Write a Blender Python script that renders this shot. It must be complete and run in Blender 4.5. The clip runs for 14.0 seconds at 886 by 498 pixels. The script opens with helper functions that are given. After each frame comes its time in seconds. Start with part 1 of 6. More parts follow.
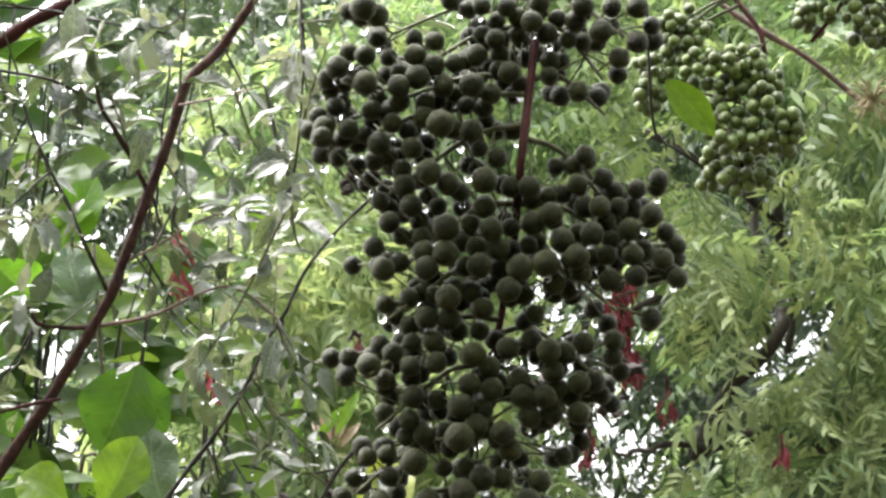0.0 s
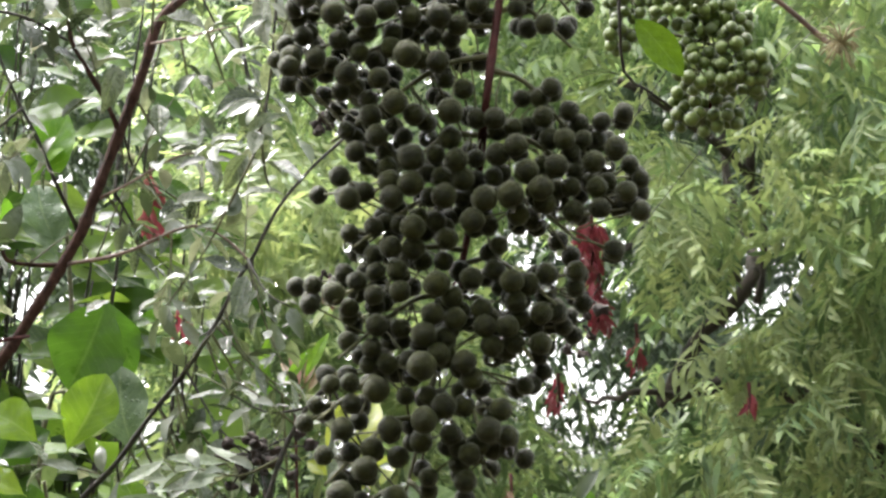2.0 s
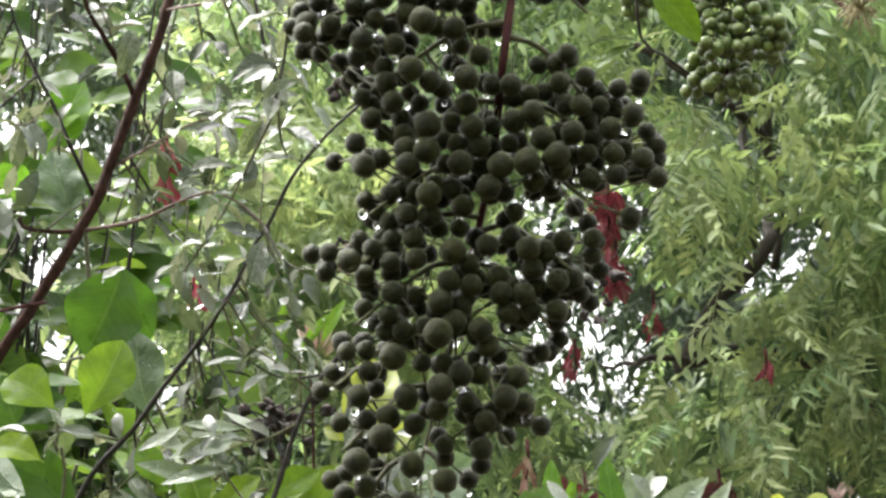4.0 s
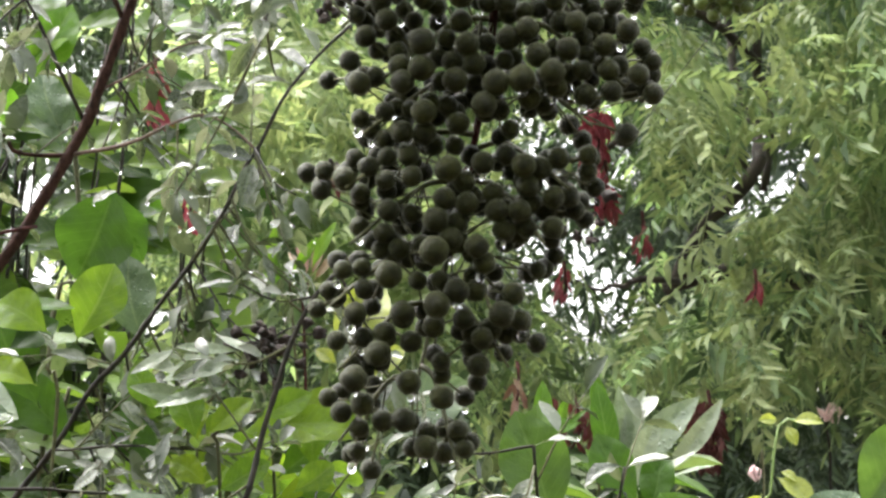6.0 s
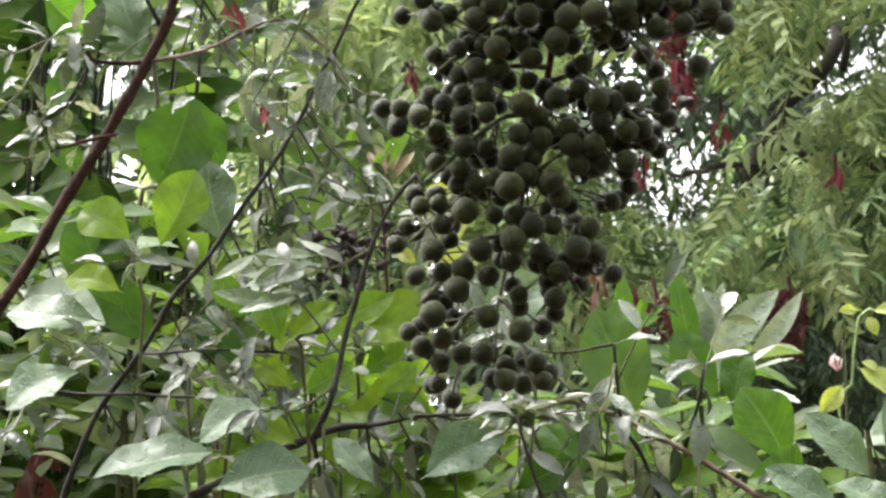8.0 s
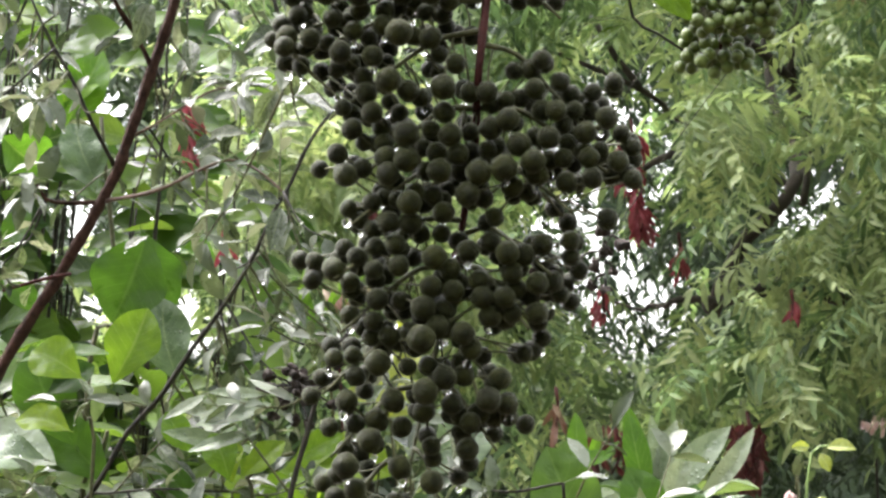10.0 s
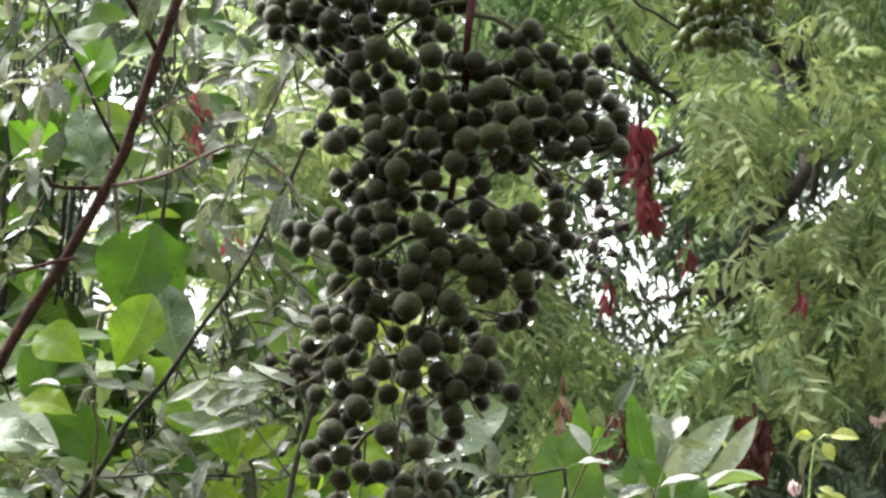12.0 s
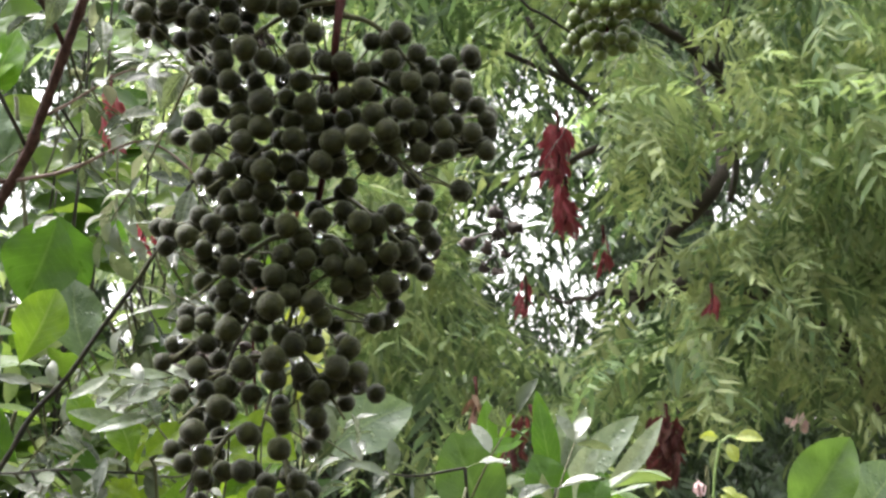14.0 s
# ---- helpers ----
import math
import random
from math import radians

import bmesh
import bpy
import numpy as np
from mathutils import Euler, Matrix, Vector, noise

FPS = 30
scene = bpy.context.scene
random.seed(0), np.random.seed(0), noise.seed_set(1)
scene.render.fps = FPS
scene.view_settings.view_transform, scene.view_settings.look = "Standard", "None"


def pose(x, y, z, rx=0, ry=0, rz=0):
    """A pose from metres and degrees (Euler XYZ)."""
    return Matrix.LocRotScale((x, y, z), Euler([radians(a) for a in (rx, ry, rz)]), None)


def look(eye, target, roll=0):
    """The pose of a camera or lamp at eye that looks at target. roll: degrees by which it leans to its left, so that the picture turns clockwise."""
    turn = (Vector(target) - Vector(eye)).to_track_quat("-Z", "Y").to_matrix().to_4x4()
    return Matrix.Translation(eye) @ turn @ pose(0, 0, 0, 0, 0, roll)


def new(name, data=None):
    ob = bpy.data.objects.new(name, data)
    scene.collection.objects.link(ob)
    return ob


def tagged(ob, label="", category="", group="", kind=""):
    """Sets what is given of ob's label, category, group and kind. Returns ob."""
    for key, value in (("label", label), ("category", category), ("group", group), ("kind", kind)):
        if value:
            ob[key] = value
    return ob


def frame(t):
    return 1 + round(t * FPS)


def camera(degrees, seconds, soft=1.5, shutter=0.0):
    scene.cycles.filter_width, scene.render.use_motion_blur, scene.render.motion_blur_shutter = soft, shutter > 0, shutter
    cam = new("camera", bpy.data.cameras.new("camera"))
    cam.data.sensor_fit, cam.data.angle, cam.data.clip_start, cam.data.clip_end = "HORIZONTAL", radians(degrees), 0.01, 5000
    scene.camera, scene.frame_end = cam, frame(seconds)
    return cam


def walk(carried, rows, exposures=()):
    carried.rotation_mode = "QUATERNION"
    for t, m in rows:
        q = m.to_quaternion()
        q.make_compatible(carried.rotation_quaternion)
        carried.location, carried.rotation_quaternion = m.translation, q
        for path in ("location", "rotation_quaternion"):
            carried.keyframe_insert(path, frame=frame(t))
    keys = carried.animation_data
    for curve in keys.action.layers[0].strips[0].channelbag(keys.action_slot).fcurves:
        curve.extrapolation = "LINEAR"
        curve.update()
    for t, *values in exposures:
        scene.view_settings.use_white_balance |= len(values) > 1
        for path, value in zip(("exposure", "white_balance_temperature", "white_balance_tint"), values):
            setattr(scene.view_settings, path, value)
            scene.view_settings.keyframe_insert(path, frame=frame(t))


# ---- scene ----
import collections

# ---------------------------------------------------------------- camera
cam = camera(24.0, 14.0, soft=2.5)
cam.data.dof.use_dof = True
cam.data.dof.focus_distance = 0.9
cam.data.dof.aperture_fstop = 90.0
PATH = [
    (0, (0.03978, 0.01500, 1.56155), (-0.09835, 1.95864, 2.01232), 1.42),
    (0.5, (0.03850, 0.01356, 1.55923), (-0.09050, 1.95831, 2.00791), 1.49),
    (1, (0.04063, 0.01314, 1.56210), (-0.09353, 1.96174, 1.99220), 1.36),
    (1.5, (0.04071, 0.01183, 1.56091), (-0.06607, 1.96428, 1.98111), 1.63),
    (2, (0.04250, 0.01362, 1.55579), (-0.06976, 1.96907, 1.96029), 1.99),
    (2.5, (0.04134, 0.01525, 1.55573), (-0.07600, 1.97313, 1.94678), 2.10),
    (3, (0.04100, 0.01465, 1.55673), (-0.08745, 1.97418, 1.93585), 2.01),
    (5.3, (0.04460, 0.01575, 1.55349), (-0.06771, 1.97987, 1.91355), 2.19),
    (5.5, (0.04290, 0.01598, 1.55239), (-0.05694, 1.98300, 1.90002), 2.08),
    (6, (0.04051, 0.01477, 1.55456), (-0.07366, 1.98878, 1.85501), 1.65),
    (6.5, (0.04089, 0.01121, 1.55857), (-0.09640, 1.99119, 1.80523), 1.19),
    (7, (0.03598, 0.00016, 1.56910), (-0.11875, 1.98570, 1.75266), 0.61),
    (7.5, (0.04315, 0.00465, 1.56901), (-0.12584, 1.98952, 1.74721), 0.70),
    (8, (0.04168, 0.00479, 1.56864), (-0.14712, 1.98740, 1.75192), 0.76),
    (8.5, (0.03926, 0.00496, 1.56687), (-0.15380, 1.98554, 1.76698), 0.75),
    (9, (0.04172, 0.00420, 1.57058), (-0.14098, 1.97890, 1.82976), 0.28),
    (9.2, (0.04677, 0.00046, 1.57405), (-0.12790, 1.97231, 1.85914), 0.22),
    (11.5, (0.06456, -0.00282, 1.56902), (-0.10045, 1.96520, 1.88474), 0.84),
    (12, (0.06651, -0.00144, 1.56567), (-0.11170, 1.96710, 1.87078), 0.87),
    (12.5, (0.06877, 0.00062, 1.56627), (-0.12213, 1.97005, 1.85765), 0.98),
    (13, (0.06629, -0.00322, 1.56611), (-0.10737, 1.96728, 1.86101), 1.02),
    (13.5, (0.07615, -0.00301, 1.56764), (-0.06411, 1.96926, 1.86838), 0.97),
    (14, (0.08480, -0.00089, 1.56694), (-0.02807, 1.97268, 1.87073), 1.22),
]
walk(cam, [(t, look(eye, target, roll)) for t, eye, target, roll in PATH])

# ---------------------------------------------------------------- world and light
scene.view_settings.exposure = 2.57
world = bpy.data.worlds.new("overcast_sky")
world.use_nodes = True
scene.world = world
nt = world.node_tree
sky = nt.nodes.new("ShaderNodeTexSky")
sky.sky_type = "NISHITA"
sky.sun_disc = False
sky.sun_elevation = radians(58)
sky.sun_rotation = radians(-60)
sky.dust_density = 6.0
sky.air_density = 1.6
pale = nt.nodes.new("ShaderNodeHueSaturation")
pale.inputs["Saturation"].default_value = 0.12
nt.links.new(sky.outputs["Color"], pale.inputs["Color"])
bg = nt.nodes["Background"]
nt.links.new(pale.outputs["Color"], bg.inputs["Color"])
bg.inputs["Strength"].default_value = 0.165

sun_data = bpy.data.lights.new("sun", "SUN")
sun_data.energy = 1.2
sun_data.angle = radians(40)
sun_data.color = (1.0, 0.94, 0.90)
sun = new("sun", sun_data)
sun.matrix_world = look((-1.4, 1.2, 5.0), (0, 0.4, 0.2))

# ---------------------------------------------------------------- materials
UP = Vector((0, 0, 1))


def mat_base(name):
    m = bpy.data.materials.new(name)
    m.use_nodes = True
    n = m.node_tree.nodes
    return m, n, m.node_tree.links, n["Principled BSDF"]


def noise_node(n, l, scale, detail=4.0, coords="Object"):
    tex = n.new("ShaderNodeTexNoise")
    tex.inputs["Scale"].default_value = scale
    tex.inputs["Detail"].default_value = detail
    co = n.new("ShaderNodeTexCoord")
    l.new(co.outputs[coords], tex.inputs["Vector"])
    return tex


def ramp(n, l, source, stops):
    r = n.new("ShaderNodeValToRGB")
    while len(r.color_ramp.elements) < len(stops):
        r.color_ramp.elements.new(0.5)
    for e, (p, c) in zip(r.color_ramp.elements, stops):
        e.position, e.color = p, (*c, 1)
    l.new(source, r.inputs["Fac"])
    return r


def leaf_material(name, tones, glow=0.4, rough=0.3, islands=False, clump=0.0, veins=0.0, size=1.0, wet=0.5, spec=0.5, through_tint=(1.95, 1.88, 1.3)):
    """Leaf: tones from dark to light picked at random per leaf, veins by the leaf's own UV, wet gloss, light coming through."""
    m, n, l, b = mat_base(name)
    if islands:
        rnd = n.new("ShaderNodeNewGeometry").outputs["Random Per Island"]
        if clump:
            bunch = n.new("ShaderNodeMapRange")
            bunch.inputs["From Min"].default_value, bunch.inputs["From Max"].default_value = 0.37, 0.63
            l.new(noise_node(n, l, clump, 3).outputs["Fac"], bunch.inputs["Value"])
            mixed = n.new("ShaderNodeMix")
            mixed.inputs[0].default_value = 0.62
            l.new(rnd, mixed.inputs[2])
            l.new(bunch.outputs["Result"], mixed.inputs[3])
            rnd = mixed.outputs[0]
    else:
        rnd = n.new("ShaderNodeObjectInfo").outputs["Random"]
    steps = [(i / max(1, len(tones) - 1), c) for i, c in enumerate(tones)]
    base = ramp(n, l, rnd, steps).outputs["Color"]
    blot = noise_node(n, l, 60 * size, 5)
    shade = n.new("ShaderNodeMix")
    shade.data_type, shade.blend_type = "RGBA", "MULTIPLY"
    shade.inputs["Factor"].default_value = 0.6
    patch = ramp(n, l, blot.outputs["Fac"], [(0.3, (0.63, 0.60, 0.64)), (0.7, (1.26, 1.11, 1.18))])
    l.new(base, shade.inputs[6])
    l.new(patch.outputs["Color"], shade.inputs[7])
    colour = shade.outputs[2]
    height = blot.outputs["Fac"]
    if veins:
        uv = n.new("ShaderNodeTexCoord")
        sep = n.new("ShaderNodeSeparateXYZ")
        l.new(uv.outputs["UV"], sep.inputs[0])

        def maths(op, a, c=None, d=None):
            k = n.new("ShaderNodeMath")
            k.operation = op
            for i, v in enumerate((a, c, d)):
                if v is None:
                    continue
                if isinstance(v, (int, float)):
                    k.inputs[i].default_value = v
                else:
                    l.new(v, k.inputs[i])
            return k.outputs[0]

        across = maths("ABSOLUTE", maths("SUBTRACT", sep.outputs[0], 0.5))
        slant = maths("SUBTRACT", sep.outputs[1], maths("MULTIPLY", across, 0.55))
        saw = maths("ABSOLUTE", maths("SUBTRACT", maths("FRACT", maths("MULTIPLY", slant, 9.0)), 0.5))
        side = maths("LESS_THAN", saw, 0.03)
        mid = maths("LESS_THAN", across, 0.022)
        vein = maths("MAXIMUM", side, mid)
        pale_vein = n.new("ShaderNodeMix")
        pale_vein.data_type, pale_vein.blend_type = "RGBA", "MIX"
        l.new(maths("MULTIPLY", vein, veins), pale_vein.inputs["Factor"])
        l.new(colour, pale_vein.inputs[6])
        pale_vein.inputs[7].default_value = (0.30, 0.38, 0.16, 1)
        colour = pale_vein.outputs[2]
    drops = n.new("ShaderNodeTexVoronoi")
    drops.inputs["Scale"].default_value = 170 * size
    co = n.new("ShaderNodeTexCoord")
    l.new(co.outputs["Object"], drops.inputs["Vector"])
    bead = ramp(n, l, drops.outputs["Distance"], [(0.0, (1, 1, 1)), (0.34, (0, 0, 0))])
    bump = n.new("ShaderNodeBump")
    bump.inputs["Strength"].default_value = wet
    bump.inputs["Distance"].default_value = 0.001
    l.new(bead.outputs["Color"], bump.inputs["Height"])
    bump2 = n.new("ShaderNodeBump")
    bump2.inputs["Strength"].default_value = 0.5
    bump2.inputs["Distance"].default_value = 0.003
    l.new(height, bump2.inputs["Height"])
    l.new(bump.outputs["Normal"], bump2.inputs["Normal"])
    l.new(colour, b.inputs["Base Color"])
    l.new(bump2.outputs["Normal"], b.inputs["Normal"])
    film = n.new("ShaderNodeMapRange")
    film.inputs["From Min"].default_value, film.inputs["From Max"].default_value = 0.35, 0.65
    film.inputs["To Min"].default_value, film.inputs["To Max"].default_value = rough * 0.6, min(0.85, rough * 1.9)
    l.new(blot.outputs["Fac"], film.inputs["Value"])
    l.new(film.outputs["Result"], b.inputs["Roughness"])
    b.inputs["Specular IOR Level"].default_value = spec
    thin = n.new("ShaderNodeBsdfTranslucent")
    warm = n.new("ShaderNodeMix")
    warm.data_type, warm.blend_type = "RGBA", "MULTIPLY"
    warm.inputs["Factor"].default_value = 1.0
    l.new(colour, warm.inputs[6])
    warm.inputs[7].default_value = (*through_tint, 1)
    l.new(warm.outputs[2], thin.inputs["Color"])
    both = n.new("ShaderNodeMixShader")
    both.inputs[0].default_value = glow
    l.new(b.outputs[0], both.inputs[1])
    l.new(thin.outputs[0], both.inputs[2])
    l.new(both.outputs[0], n["Material Output"].inputs["Surface"])
    return m


def solid_material(name, dark, light, scale=60.0, rough=0.6, bump=0.3, spec=0.4, stretch=None, random_tone=0.0):
    """Grainy surface between two tones, with a finer second grain in the relief."""
    m, n, l, b = mat_base(name)
    a = noise_node(n, l, scale, 6)
    fine = noise_node(n, l, scale * 7, 3)
    r = ramp(n, l, a.outputs["Fac"], [(0.32, dark), (0.68, light)])
    colour = r.outputs["Color"]
    if random_tone:
        info = n.new("ShaderNodeObjectInfo")
        k = ramp(n, l, info.outputs["Random"], [(0, (1 - random_tone,) * 3), (1, (1 + random_tone,) * 3)])
        mix = n.new("ShaderNodeMix")
        mix.data_type, mix.blend_type = "RGBA", "MULTIPLY"
        mix.inputs["Factor"].default_value = 1
        l.new(colour, mix.inputs[6])
        l.new(k.outputs["Color"], mix.inputs[7])
        colour = mix.outputs[2]
    l.new(colour, b.inputs["Base Color"])
    bp = n.new("ShaderNodeBump")
    bp.inputs["Strength"].default_value = bump
    bp.inputs["Distance"].default_value = 0.001
    l.new(fine.outputs["Fac"], bp.inputs["Height"])
    l.new(bp.outputs["Normal"], b.inputs["Normal"])
    b.inputs["Roughness"].default_value = rough
    b.inputs["Specular IOR Level"].default_value = spec
    return m


# The palest grey tone paints the sky's sheen on wet leaves.
HENNA = leaf_material("henna_leaf", [(0.018, 0.030, 0.014), (0.044, 0.064, 0.033), (0.080, 0.108, 0.060), (0.130, 0.150, 0.118)], 0.27, 0.25, veins=0.25, wet=0.5, size=0.14, spec=0.5)
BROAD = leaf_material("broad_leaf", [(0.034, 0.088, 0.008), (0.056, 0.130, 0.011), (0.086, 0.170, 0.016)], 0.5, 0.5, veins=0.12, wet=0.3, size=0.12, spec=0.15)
# Darker copy of broad_leaf: shade among the twigs is put into its colour.
SHADED = leaf_material("shaded_leaf", [(0.022, 0.058, 0.007), (0.036, 0.086, 0.010)], 0.44, 0.45, veins=0.05, wet=0.25, size=0.12, spec=0.22)
UPRIGHT_LEAF = leaf_material("upright_leaf", [(0.046, 0.092, 0.018), (0.058, 0.112, 0.024)], 0.40, 0.45, veins=0.06, wet=0.3, size=0.12, spec=0.2)
# Pale tones hold painted sky reflection of the upturned glossy leaves.
OLEANDER = leaf_material("oleander_leaf", [(0.115, 0.160, 0.098), (0.150, 0.190, 0.126), (0.095, 0.145, 0.070)], 0.30, 0.34, veins=0.12, wet=0.7, size=0.12, spec=0.5)
# Brighter copy of broad_leaf: light from behind is put into its colour.
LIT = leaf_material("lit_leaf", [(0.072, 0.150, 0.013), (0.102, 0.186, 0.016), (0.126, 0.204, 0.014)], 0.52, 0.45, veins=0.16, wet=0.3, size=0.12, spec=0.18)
GREY = leaf_material("grey_leaf", [(0.048, 0.090, 0.040), (0.066, 0.112, 0.052), (0.080, 0.124, 0.066)], 0.28, 0.36, veins=0.16, wet=0.8, size=0.12, spec=0.40)
YELLOW = leaf_material("yellow_leaf", [(0.168, 0.216, 0.029), (0.204, 0.252, 0.043)], 0.45, 0.35, veins=0.3, size=0.12, wet=0.2)
# Dark and light clumps paint the crown's shaded gaps and lit sprays.
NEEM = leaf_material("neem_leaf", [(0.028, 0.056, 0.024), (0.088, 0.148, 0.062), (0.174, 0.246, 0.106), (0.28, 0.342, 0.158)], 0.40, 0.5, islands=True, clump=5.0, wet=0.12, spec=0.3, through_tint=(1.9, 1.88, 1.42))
# Paler than neem_leaf, partly to put brighter light into the colour.
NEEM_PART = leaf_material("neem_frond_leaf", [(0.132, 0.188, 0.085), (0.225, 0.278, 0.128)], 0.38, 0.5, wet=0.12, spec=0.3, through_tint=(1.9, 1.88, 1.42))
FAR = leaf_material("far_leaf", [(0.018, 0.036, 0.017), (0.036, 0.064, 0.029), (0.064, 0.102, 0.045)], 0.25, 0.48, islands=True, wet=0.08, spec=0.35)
RED = leaf_material("red_leaf", [(0.17, 0.026, 0.036), (0.25, 0.040, 0.054), (0.22, 0.065, 0.066)], 0.3, 0.5, size=0.12, wet=0.2, through_tint=(1.1, 0.9, 1.0))
# Darker copy of red_leaf, with the shade low down put into the colour.
SHADED_RED = leaf_material("shaded_red_leaf", [(0.06, 0.016, 0.016), (0.10, 0.025, 0.024), (0.11, 0.045, 0.035)], 0.2, 0.6, size=0.12, wet=0.2, through_tint=(1.5, 1.0, 1.1))
BROWN = leaf_material("brown_leaf", [(0.14, 0.085, 0.055), (0.20, 0.16, 0.085), (0.24, 0.13, 0.11)], 0.12, 0.6, size=0.12, wet=0.2, through_tint=(1.3, 1.0, 0.8))
PINK = leaf_material("pink_petal", [(0.68, 0.50, 0.50), (0.78, 0.64, 0.62)], 0.4, 0.5, size=0.12, wet=0.1, through_tint=(1.0, 0.9, 0.9))
BERRY = solid_material("berry_skin", (0.0060, 0.0070, 0.0013), (0.0205, 0.0230, 0.0045), 330, 0.46, 0.8, 0.11, random_tone=0.35)
for skin in (BERRY,):
    skin.node_tree.nodes["Principled BSDF"].inputs["Sheen Weight"].default_value = 0.13
    skin.node_tree.nodes["Principled BSDF"].inputs["Sheen Roughness"].default_value = 0.4
    skin.node_tree.nodes["Principled BSDF"].inputs["Sheen Tint"].default_value = (0.80, 0.86, 0.50, 1)
BERRY_PALE = solid_material("pale_berry_skin", (0.034, 0.056, 0.009), (0.094, 0.130, 0.025), 260, 0.40, 0.5, 0.32, random_tone=0.35)
STALK = solid_material("green_stalk", (0.040, 0.044, 0.018), (0.085, 0.085, 0.036), 300, 0.5, 0.3, 0.2)
PALE_STALK = solid_material("pale_stalk", (0.12, 0.19, 0.05), (0.2, 0.29, 0.09), 200, 0.45)
RED_STEM = solid_material("red_stem", (0.024, 0.008, 0.007), (0.060, 0.018, 0.015), 220, 0.6, 0.4, 0.1)
BARK = solid_material("henna_bark", (0.020, 0.010, 0.007), (0.066, 0.033, 0.024), 180, 0.7, 0.8, 0.1)
DARK_BARK = solid_material("dark_bark", (0.009, 0.009, 0.006), (0.030, 0.025, 0.016), 150, 0.5, 0.6, 0.2)
PALE_BARK = solid_material("pale_bark", (0.085, 0.055, 0.042), (0.2, 0.13, 0.10), 160, 0.6, 0.5)
NEEM_BARK = solid_material("neem_bark", (0.02, 0.016, 0.013), (0.06, 0.045, 0.035), 40, 0.8, 0.8)
DRY = solid_material("dry_husk", (0.010, 0.007, 0.005), (0.038, 0.024, 0.017), 200, 0.75)
EARTH = solid_material("wet_earth", (0.022, 0.018, 0.012), (0.06, 0.042, 0.028), 3, 0.8)

WATER, wn, wl, wb = mat_base("water")
wb.inputs["Base Color"].default_value = (1, 1, 1, 1)
wb.inputs["Roughness"].default_value = 0.0
wb.inputs["IOR"].default_value = 1.33
wb.inputs["Transmission Weight"].default_value = 1.0

# ---------------------------------------------------------------- builders
BACK = {}


def thing(name, place, label, category, group="", kind=""):
    ob = new(name)
    ob.location = place
    ob.empty_display_size = 0.02
    BACK[ob] = Matrix.Translation(-Vector(place))
    return tagged(ob, label, category, group, kind)


def link_mesh(name, mesh, parent=None, m=None, label=""):
    ob = new(name, mesh)
    if parent is not None:
        ob.parent = parent
        ob.matrix_parent_inverse = BACK.get(parent, Matrix())
        if parent not in BACK:
            ob.matrix_parent_inverse = parent.matrix_basis.inverted()
    if m is not None:
        ob.matrix_basis = m
    if label:
        ob["label"] = label
    return ob


def part(name, bm, material, parent=None, label="", smooth=True):
    me = bpy.data.meshes.new(name)
    bm.to_mesh(me)
    bm.free()
    me.materials.append(material)
    if smooth:
        me.shade_smooth()
    return link_mesh(name, me, parent, None, label)


def spline(pts, step):
    """Smooth line through the points, with the share of the way at each."""
    pts = [Vector(p) for p in pts]
    ext = [pts[0] * 2 - pts[1]] + pts + [pts[-1] * 2 - pts[-2]]
    out = []
    for i in range(len(pts) - 1):
        a, b, c, d = ext[i:i + 4]
        k = max(2, int((c - b).length / step))
        for j in range(k):
            t = j / k
            out.append(0.5 * ((2 * b) + (c - a) * t + (2 * a - 5 * b + 4 * c - d) * t * t + (3 * b - a - 3 * c + d) * t ** 3))
    out.append(pts[-1])
    return out


def tube(bm, pts, r0, r1, sides=8, step=0.012, wobble=0.0, nodes=0.0):
    """Tapered, slightly uneven round stem through the points."""
    line = spline(pts, step)
    n = len(line)
    rings = []
    for i, p in enumerate(line):
        t = i / (n - 1)
        tan = (line[min(i + 1, n - 1)] - line[max(i - 1, 0)]).normalized()
        side = tan.cross(Vector((0.3, 1, 0.2))).normalized()
        up = tan.cross(side)
        r = r0 + (r1 - r0) * t
        r *= 1 + 0.14 * noise.noise(p * 90) + nodes * max(0, math.cos(i * 1.1)) ** 6
        if wobble:
            p = p + Vector((noise.noise(p * 25), noise.noise(p * 25 + Vector((9, 0, 0))), noise.noise(p * 25 + Vector((0, 9, 0))))) * wobble
        rings.append([bm.verts.new(p + (side * math.cos(a) + up * math.sin(a)) * r) for a in (2 * math.pi * k / sides for k in range(sides))])
    for a, b in zip(rings, rings[1:]):
        for k in range(sides):
            bm.faces.new((a[k], a[(k + 1) % sides], b[(k + 1) % sides], b[k]))
    bm.faces.new(rings[0][::-1])
    bm.faces.new(rings[-1])
    return line


